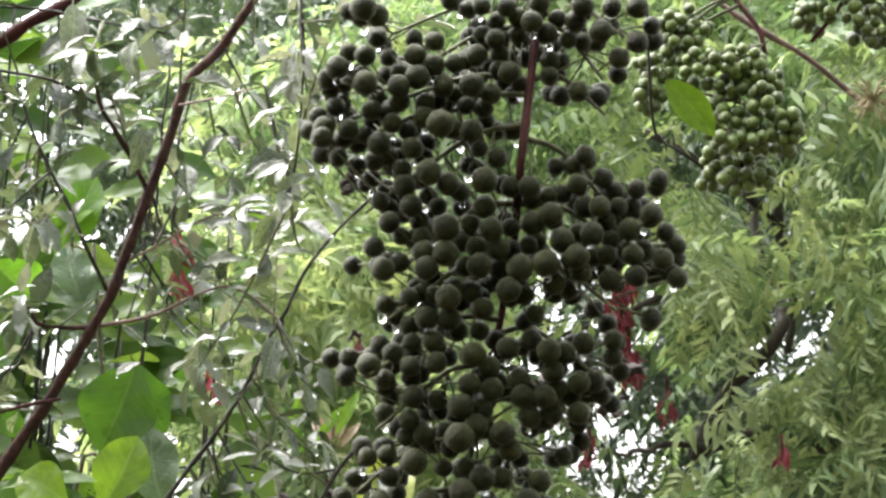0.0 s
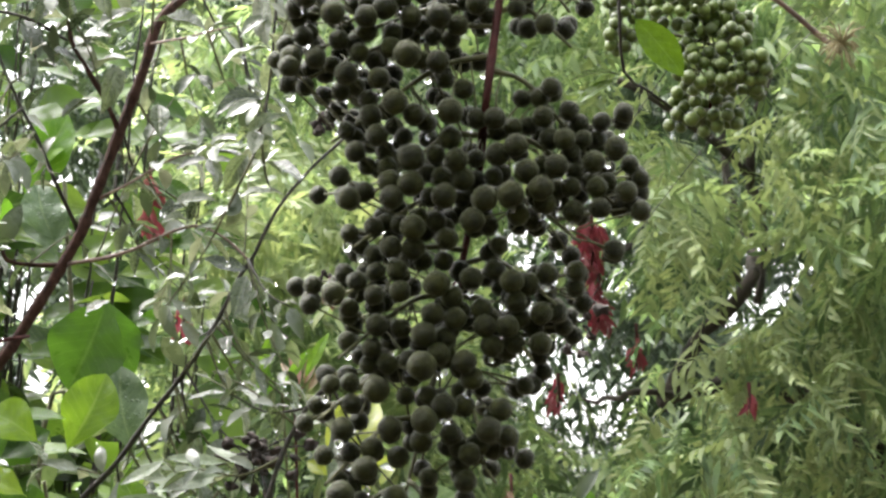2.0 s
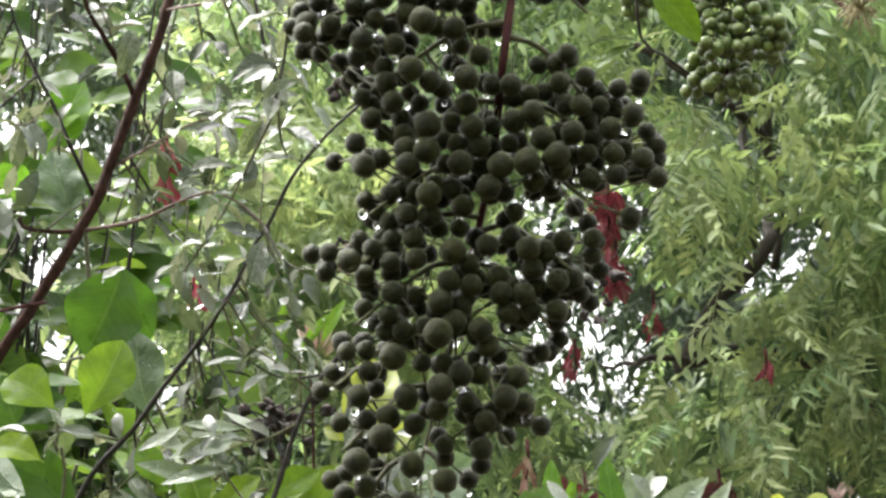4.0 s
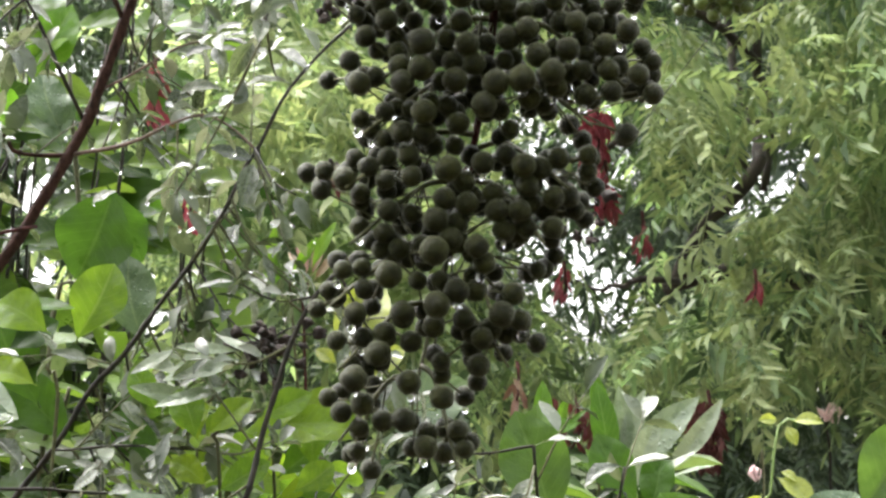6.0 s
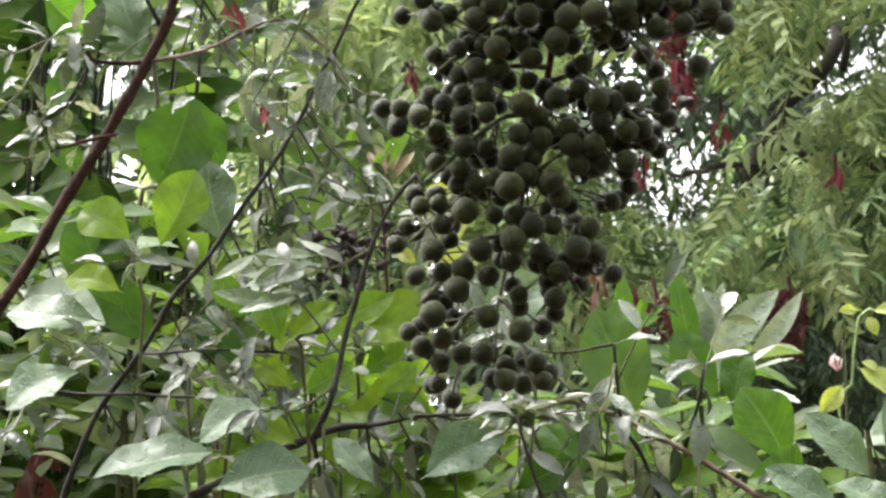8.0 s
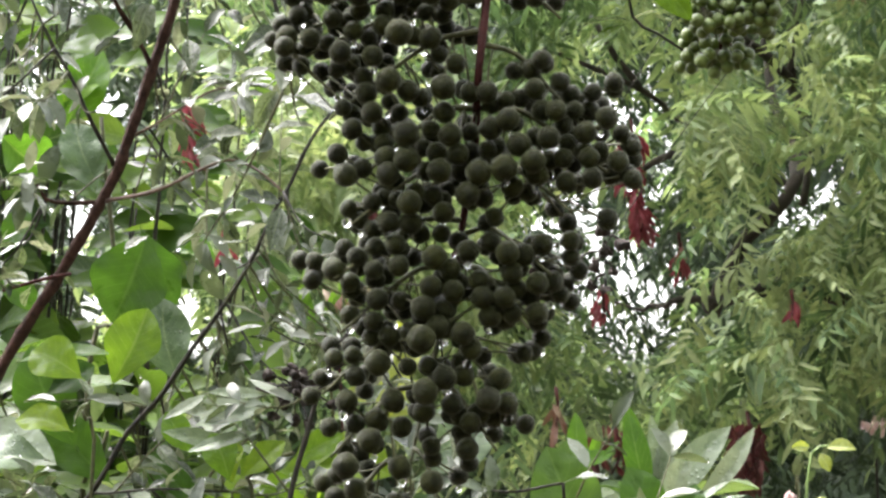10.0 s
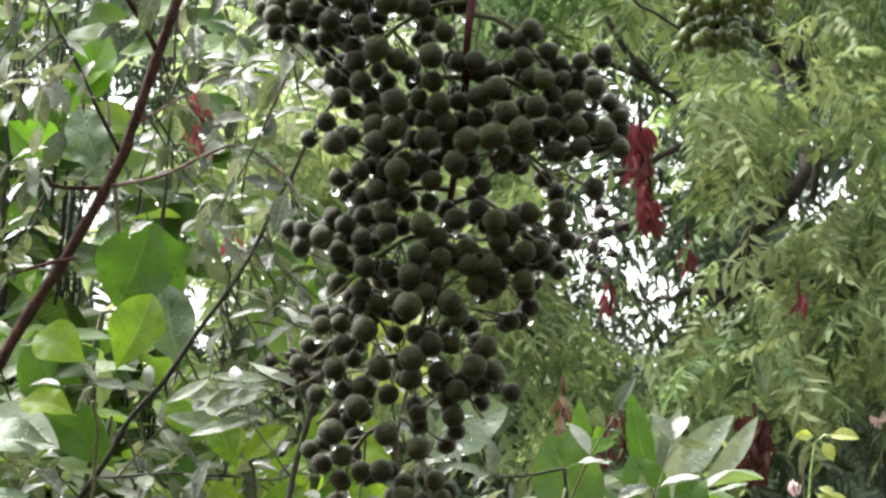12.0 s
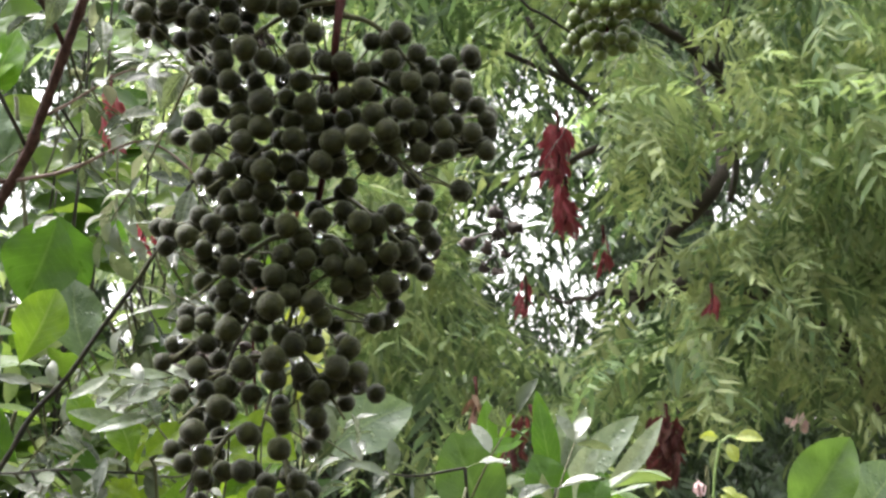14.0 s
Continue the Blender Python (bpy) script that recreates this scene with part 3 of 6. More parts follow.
def build_henna():
    rng = random.Random(21)
    t = thing("henna_shrub", (-1.0, 1.6, 0), "wet henna shrub with reddish brown branches and small grey green leaves", "shrub")
    mains = [
        # points, start and end radius, bark, leaf spacing (0: bare), leaf size
        ([(-1.0, 1.6, -0.03), (-0.72, 1.55, 0.95), (-0.4880, 1.5100, 1.5694), (-0.4443, 1.5000, 1.6360), (-0.4050, 1.4900, 1.6937), (-0.3195, 1.4900, 1.8425), (-0.3014, 1.4900, 1.8892), (-0.2846, 1.4900, 1.9407),
          (-0.2711, 1.4900, 1.9886), (-0.2605, 1.4900, 2.0282), (-0.2402, 1.5000, 2.0582), (-0.2201, 1.5000, 2.0897), (-0.2022, 1.5000, 2.1261), (-0.1699, 1.4600, 2.1532), (-0.1266, 1.4200, 2.1828)], 0.0082, 0.0034, BARK, 0, 0),
        ([(-0.4202, 1.4600, 2.0356), (-0.3958, 1.4600, 2.0511), (-0.3735, 1.4600, 2.0674), (-0.3467, 1.4600, 2.0807), (-0.3265, 1.4600, 2.0976), (-0.2530, 1.4200, 2.1349), (-0.2007, 1.4200, 2.1699)], 0.0052, 0.0043, RED_STEM, 0, 0),
        ([(-0.3195, 1.4900, 1.8425), (-0.3421, 1.4800, 1.8411), (-0.3563, 1.4700, 1.8423), (-0.3605, 1.4600, 1.8519), (-0.3826, 1.4500, 1.8525)], 0.0019, 0.0009, BARK, 0.022, 0.039),
        ([(-0.3154, 1.4900, 1.8434), (-0.2760, 1.4700, 1.8474), (-0.2419, 1.4600, 1.8590), (-0.2178, 1.4600, 1.8675), (-0.1992, 1.4600, 1.8607), (-0.1794, 1.4600, 1.8444)], 0.0016, 0.0008, PALE_BARK, 0.019, 0.034),
        ([(-0.2847, 1.4900, 1.9429), (-0.2954, 1.4800, 1.9660), (-0.3094, 1.4700, 1.9891), (-0.3186, 1.4600, 2.0055), (-0.3253, 1.4600, 2.0446)], 0.0022, 0.0014, BARK, 0.024, 0.040),
        ([(-0.3108, 1.4900, 1.8700), (-0.3249, 1.4700, 1.9013), (-0.3438, 1.4600, 1.9410), (-0.3654, 1.4600, 1.9815), (-0.3755, 1.4600, 2.0052)], 0.0017, 0.0009, DARK_BARK, 0.029, 0.038),
        ([(-0.4084, 1.5000, 1.4355), (-0.3708, 1.4900, 1.5298), (-0.3515, 1.4900, 1.5829), (-0.3170, 1.4800, 1.6278), (-0.2932, 1.4800, 1.6687), (-0.2651, 1.4800, 1.7057), (-0.2371, 1.4800, 1.7447), (-0.2090, 1.4800, 1.7880), (-0.1891, 1.4800, 1.8335),
          (-0.1792, 1.4800, 1.8505), (-0.1602, 1.4800, 1.8904), (-0.1385, 1.4800, 1.9180), (-0.1165, 1.4800, 1.9415)], 0.0028, 0.0012, DARK_BARK, 0.022, 0.040),
        ([(-0.2840, 1.4200, 1.5094), (-0.2609, 1.4200, 1.5297), (-0.2222, 1.4200, 1.5517), (-0.1776, 1.4200, 1.5711), (-0.1602, 1.4200, 1.5763), (-0.1408, 1.4200, 1.5784)], 0.0034, 0.0024, DARK_BARK, 0.022, 0.036),
        ([(-0.1446, 1.4200, 1.5780), (-0.1088, 1.4100, 1.5851), (-0.0696, 1.4000, 1.5869), (-0.0317, 1.4000, 1.5842)], 0.0018, 0.0008, DARK_BARK, 0.022, 0.036),
        ([(-0.0195, 1.3800, 1.5915), (-0.0039, 1.3800, 1.5954), (0.0289, 1.3800, 1.5853), (0.0696, 1.3800, 1.5654), (0.1210, 1.3800, 1.5347), (0.1647, 1.3800, 1.5061)], 0.0011, 0.0026, PALE_BARK, 0.026, 0.034),
        ([(-0.1800, 1.4200, 1.5700), (-0.1610, 1.3500, 1.5850), (-0.1520, 1.3500, 1.6230), (-0.1440, 1.3500, 1.6560), (-0.1380, 1.3500, 1.6800), (-0.1280, 1.3500, 1.7060), (-0.1180, 1.3500, 1.7250), (-0.1050, 1.3500, 1.7420)], 0.0026, 0.0014, DARK_BARK, 0.034, 0.030),
        ([(0.0252, 1.3500, 1.6322), (0.0290, 1.3600, 1.5851), (0.0419, 1.3700, 1.5633), (0.0549, 1.3800, 1.5339)], 0.0011, 0.0015, DARK_BARK, 0.017, 0.038),
        ([(0.0843, 1.3800, 1.6210), (0.0788, 1.3800, 1.5932), (0.0720, 1.4000, 1.5672)], 0.0009, 0.0015, DARK_BARK, 0.014, 0.038),
        ([(-0.0339, 1.3000, 1.5838), (-0.0274, 1.3000, 1.5628), (-0.0194, 1.3000, 1.5350)], 0.0009, 0.0014, DARK_BARK, 0.016, 0.034),
        ([(-0.1699, 1.4600, 2.1532), (-0.1565, 1.3400, 2.0571), (-0.1461, 1.3000, 1.9683), (-0.1484, 1.3000, 1.9151), (-0.1550, 1.3000, 1.8794)], 0.0012, 0.0008, DARK_BARK, 0.022, 0.034),
        ([(-0.2509, 1.4200, 2.1358), (-0.2467, 1.4000, 2.0711), (-0.2459, 1.4000, 2.0331), (-0.2507, 1.4200, 1.9976)], 0.0009, 0.0009, STALK, 0.022, 0.037),
        ([(-0.2015, 1.4200, 2.1690), (-0.1967, 1.4000, 2.0753), (-0.1962, 1.4000, 2.0290)], 0.0009, 0.0008, STALK, 0.022, 0.034),
        ([(-0.2702, 1.4900, 2.0105), (-0.2288, 1.4600, 2.0093), (-0.1926, 1.4400, 2.0117)], 0.0012, 0.0006, PALE_BARK, 0.022, 0.031),
        ([(-0.4041, 1.4500, 2.0289), (-0.3527, 1.4500, 2.0174), (-0.3232, 1.4700, 2.0077)], 0.0011, 0.0012, DARK_BARK, 0.022, 0.040),
        ([(-0.3942, 1.4200, 2.0663), (-0.3482, 1.4200, 2.0620), (-0.2978, 1.4200, 2.0505), (-0.2648, 1.4400, 2.0510)], 0.0009, 0.0009, DARK_BARK, 0.019, 0.040),
        ([(-0.2954, 1.4900, 1.8935), (-0.2587, 1.4700, 1.9082), (-0.2326, 1.4600, 1.9186), (-0.2122, 1.4600, 1.9209)], 0.0012, 0.0006, PALE_BARK, 0.029, 0.034),
        ([(-0.3777, 1.4400, 1.7697), (-0.3488, 1.4500, 1.7796), (-0.3360, 1.4700, 1.7870)], 0.0011, 0.0015, RED_STEM, 0.022, 0.038),
        ([(-0.3797, 1.4000, 1.6009), (-0.3285, 1.4000, 1.5975), (-0.2583, 1.4000, 1.5962), (-0.2079, 1.4000, 1.5985)], 0.0014, 0.0008, DARK_BARK, 0.022, 0.040),
        ([(-0.3170, 1.4800, 1.6278), (-0.2594, 1.4400, 1.6297), (-0.2041, 1.4200, 1.6281)], 0.0011, 0.0007, DARK_BARK, 0.017, 0.038),
    ]
    poses, lines, stout, named = [], [], [], []
    for pts, a, b, bark, spacing, size in mains:
        bm = bmesh.new()
        line = tube(bm, pts, a, b, 8, 0.006, 0.0018, 0.22)
        part("branch" if a > 0.0026 else "twig", bm, bark, t)
        if a > 0.0023:
            stout += [(p, 0.021 if a > 0.004 else 0.011 if a > 0.0026 else 0.010) for p in line[::3]]
        lines += [p for p in line if p.y > 1.2]
        if spacing:
            poses += leafy(line, rng, spacing, size)
            if a < 0.0026:
                top = max(line[0], line[-1], key=lambda p: p.z)
                for way in (-1, 1, -0.6, 0.7):
                    d = Vector((way, rng.uniform(-0.6, 0.2), rng.uniform(-0.1, 0.5))).normalized() * size * rng.uniform(0.7, 1.0)
                    poses.append(leaf_pose(top, top + d, UP + Vector((rng.gauss(0, 0.3), -0.35, 0))))
            # short side shoots
            for p in line[4::14]:
                if rng.random() < 0.8:
                    d = Vector((rng.uniform(-1, 1), rng.uniform(-0.6, 0.4), rng.uniform(-0.1, 0.9))).normalized()
                    k = rng.uniform(0.04, 0.1)
                    shoot = [p, p + d * k * 0.5 + UP * 0.004, p + d * k]
                    bm = bmesh.new()
                    ln = tube(bm, shoot, 0.0009, 0.0005, 5, 0.008)
                    part("twig", bm, STALK, t)
                    poses += leafy(ln, rng, 0.017, size * 0.85, 0.2)
                    poses.append(leaf_pose(p + d * k, p + d * (k + size * 0.8), UP + Vector((rng.gauss(0, 0.4), -0.3, 0))))
    # leaves of the plants behind that show whole through the twigs
    stout += [(Vector(p), w) for p, w in (
        ((-0.303, 1.5, 1.792), 0.03), ((-0.283, 1.45, 1.731), 0.018), ((-0.281, 1.45, 1.711), 0.013), ((-0.341, 1.47, 1.721), 0.022),
        ((-0.352, 1.47, 1.696), 0.02), ((-0.316, 1.47, 1.725), 0.014), ((-0.197, 1.36, 1.651), 0.014), ((-0.178, 1.36, 1.644), 0.014),
        ((-0.134, 1.36, 1.659), 0.013), ((-0.115, 1.36, 1.656), 0.011), ((-0.122, 1.36, 1.622), 0.012), ((0.013, 1.4, 1.638), 0.016),
        ((0.043, 1.4, 1.62), 0.016), ((0.121, 1.36, 1.587), 0.018))]
    # the stout branches stand clear of the leaves
    def clear(m):
        for c in (m @ Vector((0, 0.3, 0)), m @ Vector((0, 0.6, 0)), m @ Vector((0, 0.9, 0))):
            for p, w in stout:
                k = p.y / c.y
                if k > 0.99 and (0.05 + (c.x - 0.05) * k - p.x) ** 2 + (1.57 + (c.z - 1.57) * k - p.z) ** 2 < w * w:
                    return False
        return not in_gap(m @ Vector((0, 0.5, 0)), CLEAN_GAPS)

    # young shoots that fill the lower part
    grown = collections.Counter()
    for (x0, z0), (x1, z1), count in (((-0.42, 1.5), (0.0, 1.80), 120), ((-0.30, 1.60), (-0.12, 1.84), 50), ((-0.45, 1.8), (-0.14, 2.08), 90), ((0.0, 1.46), (0.24, 1.6), 50)):
        for _ in range(count):
            q = Vector((rng.uniform(x0, x1), rng.uniform(1.32, 1.56), rng.uniform(z0, z1)))
            if q.x > -0.14 and q.z > 1.78 - 0.9 * (q.x + 0.14):
                continue
            p = min(lines, key=lambda a: (a - q + Vector((0, 0, -0.03))).length)
            spot = tuple(round(v * 120) for v in p)
            if (p - q).length > 0.13 or (p - q).length < 0.02 or grown[spot] > 1:
                continue
            grown[spot] += 1
            bm = bmesh.new()
            ln = tube(bm, [p, (p + q) * 0.5 - Vector((0, 0, 0.008)), q], 0.0011, 0.0005, 5, 0.008, 0.0006)
            leaves = leafy(ln, rng, 0.014, rng.uniform(0.019, 0.034), 0.25)
            if sum(clear(m) for m in leaves) < 0.75 * len(leaves):
                bm.free()
                continue
            part("twig", bm, STALK if rng.random() < 0.6 else DARK_BARK, t)
            poses += leaves
            d = (q - p).normalized()
            poses.append(leaf_pose(q, q + (d + Vector((0, 0, -0.3))).normalized() * 0.028, UP + Vector((rng.gauss(0, 0.4), -0.3, 0))))
    # larger old leaves on the hanging twigs
    for base, tip, face in (
            ((-0.1476, 1.3000, 1.9876), (-0.1770, 1.2900, 1.9819), (0, -0.4, 1)), ((-0.1526, 1.3000, 2.0011), (-0.1514, 1.2900, 1.9500), (-0.8, -0.7, 0.2)), ((-0.1477, 1.3000, 1.9523), (-0.1780, 1.2800, 1.9415), (0, -0.5, 1)),
            ((-0.1492, 1.3000, 1.9170), (-0.1788, 1.2800, 1.9124), (0.1, -0.7, 0.8)), ((-0.1606, 1.3000, 1.8925), (-0.1375, 1.2900, 1.9124), (0.3, -0.6, 0.6)), ((-0.1572, 1.3000, 1.8880), (-0.1417, 1.2900, 1.8900), (0, -0.8, 0.5)),
            ((-0.2589, 1.4200, 2.0144), (-0.2915, 1.4000, 2.0045), (0, -0.6, 0.9)), ((-0.2496, 1.4200, 2.0081), (-0.2093, 1.4000, 1.9998), (0, -0.6, 0.9)), ((-0.2666, 1.4200, 2.0433), (-0.2541, 1.4000, 2.0130), (0.4, -1, 0.2)),
            ((-0.2849, 1.4200, 2.0398), (-0.2837, 1.4000, 2.0087), (-0.4, -1, 0.2)), ((-0.3315, 1.4200, 2.0475), (-0.3503, 1.4000, 2.0236), (0.2, -0.9, 0.4)), ((-0.3321, 1.4200, 2.0698), (-0.3273, 1.4000, 2.0203), (0.5, -0.8, 0.2)),
            ((-0.3201, 1.4400, 2.0358), (-0.3353, 1.4200, 2.0057), (0.2, -0.9, 0.4))):
        named.append(leaf_pose(base, tip, face))
    for base, tip, face in (
            ((-0.2810, 1.4600, 1.9862), (-0.2818, 1.4400, 1.9496), (0.6, -0.8, 0.2)), ((-0.2991, 1.4600, 1.9605), (-0.3171, 1.4400, 1.9422), (0, -0.4, 1)), ((-0.1611, 1.3200, 1.8870), (-0.1731, 1.3100, 1.8593), (0.4, -0.8, 0.2)),
            ((-0.1456, 1.4000, 1.8776), (-0.1763, 1.3800, 1.8782), (0, -0.6, 0.8)), ((-0.1681, 1.4000, 1.9014), (-0.1321, 1.3800, 1.8920), (0, -0.4, 1)), ((-0.1760, 1.4400, 1.8325), (-0.2027, 1.4200, 1.8403), (0, -0.9, 0.4)),
            ((-0.1767, 1.4400, 1.8304), (-0.1810, 1.4200, 1.7957), (0.3, -0.8, 0.4)), ((-0.2163, 1.4400, 1.8644), (-0.2331, 1.4200, 1.8701), (0, -0.6, 0.9)), ((-0.1921, 1.4200, 1.7987), (-0.2124, 1.4000, 1.8028), (0, -0.4, 1)),
            ((-0.2739, 1.4500, 1.8109), (-0.2870, 1.4300, 1.7992), (0, -0.5, 0.9)), ((-0.2311, 1.4400, 1.8786), (-0.2040, 1.4200, 1.8865), (0, -0.8, 0.5)), ((-0.2232, 1.4600, 1.9801), (-0.2107, 1.4500, 1.9679), (0, -0.9, 0.4)),
            ((-0.2512, 1.4600, 1.9586), (-0.2438, 1.4400, 1.9281), (0.3, -1, 0.2))):
        named.append(leaf_pose(base, tip, face))
    poses = [m for m in poses if clear(m)]
    rng.shuffle(poses)
    LEAF_TIPS.extend(m @ Vector((0, 0.97, -0.1)) for m in poses)
    poses = named + poses
    for m in poses[:300]:
        link_mesh("leaf", HENNA_LEAVES[rng.randrange(7)], t, m)
    if len(poses) > 300:
        ob = joined("leaf_mass", HENNA_LOW, [(rng.randrange(7), m) for m in poses[300:]], HENNA_MASS, t)
        ob["kind"] = "stuff"
    return t


UNDER = leaf_material("undergrowth_leaf", [(0.016, 0.040, 0.006), (0.038, 0.080, 0.010), (0.066, 0.118, 0.016), (0.076, 0.104, 0.056)], 0.38, 0.42, islands=True, wet=0.4, spec=0.25)
# Same tones as henna_leaf, with the wet sheen painted into the palest.
HENNA_MASS = leaf_material("henna_leaf_mass", [(0.018, 0.030, 0.014), (0.044, 0.064, 0.033), (0.080, 0.108, 0.060), (0.130, 0.150, 0.118)], 0.27, 0.25, islands=True, wet=0.5, spec=0.48)
SHRUB = build_henna()


# ---------------------------------------------------------------- fruit clusters
def berry_mesh(name, skin, r, form=0):
    """Round capsule with a slightly sunken crown, its calyx round the stalk and the stump of the style."""
    bm = bmesh.new()
    bmesh.ops.create_uvsphere(bm, u_segments=16, v_segments=10, radius=r)
    for v in bm.verts:
        a = math.atan2(v.co.y, v.co.x)
        v.co *= 1 + (0.022 + 0.006 * form) * math.cos(4 * a) * (1 - (v.co.z / r) ** 2) + 0.035 * noise.noise(v.co * (0.9 / r) + Vector((form * 7, 0, 0)))
        if v.co.z < -0.8 * r:
            v.co.z += 0.05 * r
        if v.co.z > 0.85 * r:
            v.co.z -= 0.06 * r
    top = [bm.verts.new((0.34 * r * math.cos(a), 0.34 * r * math.sin(a), 0.93 * r)) for a in (k * math.pi / 4 for k in range(8))]
    rim = [bm.verts.new(((0.62 if k % 2 else 0.4) * r * math.cos(k * math.pi / 4), (0.62 if k % 2 else 0.4) * r * math.sin(k * math.pi / 4), (0.84 if k % 2 else 0.95) * r)) for k in range(8)]
    hub = bm.verts.new((0, 0, 1.12 * r))
    for k in range(8):
        bm.faces.new((top[k], top[(k + 1) % 8], hub))
        bm.faces.new((rim[k], rim[(k + 1) % 8], top[(k + 1) % 8], top[k]))
    tip = [bm.verts.new((0.06 * r * math.cos(a), 0.06 * r * math.sin(a), -0.9 * r)) for a in (0, 2.1, 4.2)]
    end = bm.verts.new((0.02 * r, 0, -1.22 * r))
    for k in range(3):
        bm.faces.new((tip[(k + 1) % 3], tip[k], end))
    bmesh.ops.recalc_face_normals(bm, faces=bm.faces)
    me = bpy.data.meshes.new(name)
    bm.to_mesh(me)
    bm.free()
    me.materials.append(skin)
    me.shade_smooth()
    return me


def fruit_cluster(name, label, stem, lobes, skin, r, per_area, gap, stalk_mat, stem_mat, stem_r, seed, unit, keep=300):
    """A hanging panicle: the stem's points, its side lobes (centre, half width, half height in units), each with a rachis, stalks and berries."""
    rng = random.Random(seed)
    t = thing(name, stem[0], label, "fruit cluster", "henna fruit clusters")
    bm = bmesh.new()
    axis = tube(bm, stem, stem_r[0], stem_r[1], 10, 0.004, 0.0004, 0.12)
    part("stem", bm, stem_mat, t)
    mesh = berry_mesh("berry", skin, r)
    bm = bmesh.new()
    tube(bm, [(0, 0, 0), (0.12, 0.03, 0.4), (0.05, -0.04, 0.8), (0, 0, 1)], 0.09, 0.075, 5, 0.34)
    stalk = bpy.data.meshes.new("stalk")
    bm.to_mesh(stalk)
    bm.free()
    stalk.materials.append(stalk_mat)
    stalk.shade_smooth()
    placed, poses = [], []

    def put(p, foot):
        """A berry at p that hangs by its stalk from foot."""
        k = rng.uniform(0.84, 1.1)
        up = (foot - p).normalized()
        q = up.to_track_quat("Z", "Y").to_matrix().to_4x4()
        top = p + up * r * k * 0.95
        far = max((foot - top).length, r * 0.4)
        poses.append((p.y, Matrix.Translation(p) @ q @ Matrix.Diagonal((k, k, k, 1)), Matrix.Translation(top) @ q @ Matrix.Diagonal((r * 1.5, r * 1.5, far, 1))))

    for c, hw, hh in lobes:
        c = Vector(c)
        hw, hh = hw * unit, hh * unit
        foot = min(axis, key=lambda p: (p - c - Vector((0, 0, hh))).length)
        bm = bmesh.new()
        ridge = tube(bm, [foot, (foot + c) * 0.5 + Vector((0, 0, 0.3 * hh)), c + Vector((0, 0, 0.15 * hh)), c - Vector((0, 0, 0.45 * hh))], r * 0.3, r * 0.14, 6, r)
        want, tries = int(per_area * hw * hh / (r * r)), 0
        while want and tries < 1500:
            tries += 1
            d = Vector((rng.gauss(0, 1), rng.gauss(0, 1), rng.gauss(0, 1))).normalized() * rng.uniform(0.2, 1.0) ** 0.5
            p = c + Vector((d.x * (hw - r * 0.6), d.y * hw * 0.75, d.z * (hh - r * 0.6)))
            if any((p - q).length < gap * r for q in placed):
                continue
            placed.append(p)
            want -= 1
            near = min(ridge, key=lambda q: (q - p - Vector((0, 0, r * 1.5))).length)
            put(p, near)
        part("sprig", bm, stalk_mat, t)
    poses.sort(key=lambda a: a[0])
    for _, m, s in poses[:keep]:
        b = link_mesh("berry", mesh, t, m)
        link_mesh("stalk", stalk, b, s)
    if len(poses) > keep:
        joined("berry_mass", [mesh], [(0, m) for _, m, s in poses[keep:]], skin, t)["kind"] = "stuff"
        joined("stalk_mass", [stalk], [(0, s) for _, m, s in poses[keep:]], stalk_mat, t)["kind"] = "stuff"
    return placed


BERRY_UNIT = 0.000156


def start_cluster(name, label, stem, tail, skin, r, stalk_mat, stem_mat, stem_r, seed):
    """The hanging stem of a panicle, to which hang_sprig() adds its side sprigs."""
    t = thing(name, stem[0], label, "fruit cluster", "henna fruit clusters")
    bm = bmesh.new()
    axis = tube(bm, stem, stem_r[0], stem_r[1], 10, 0.004, 0.0004, 0.12)
    part("stem", bm, stem_mat, t)
    bm = bmesh.new()
    axis += tube(bm, tail, stem_r[1] * 0.9, stem_r[1] * 0.45, 8, 0.004, 0.0005)
    part("rachis", bm, stalk_mat, t)
    bm = bmesh.new()
    tube(bm, [(0, 0, 0), (0.12, 0.03, 0.4), (0.05, -0.04, 0.8), (0, 0, 1)], 0.080, 0.060, 5, 0.34)
    stalk = bpy.data.meshes.new("stalk")
    bm.to_mesh(stalk)
    bm.free()
    stalk.materials.append(stalk_mat)
    stalk.shade_smooth()
    return {"thing": t, "axis": axis, "r": r, "berry": [berry_mesh("berry", skin, r, k) for k in range(4)], "stalk": stalk, "skin": skin, "stalk_mat": stalk_mat,
            "rng": random.Random(seed), "placed": [], "poses": []}


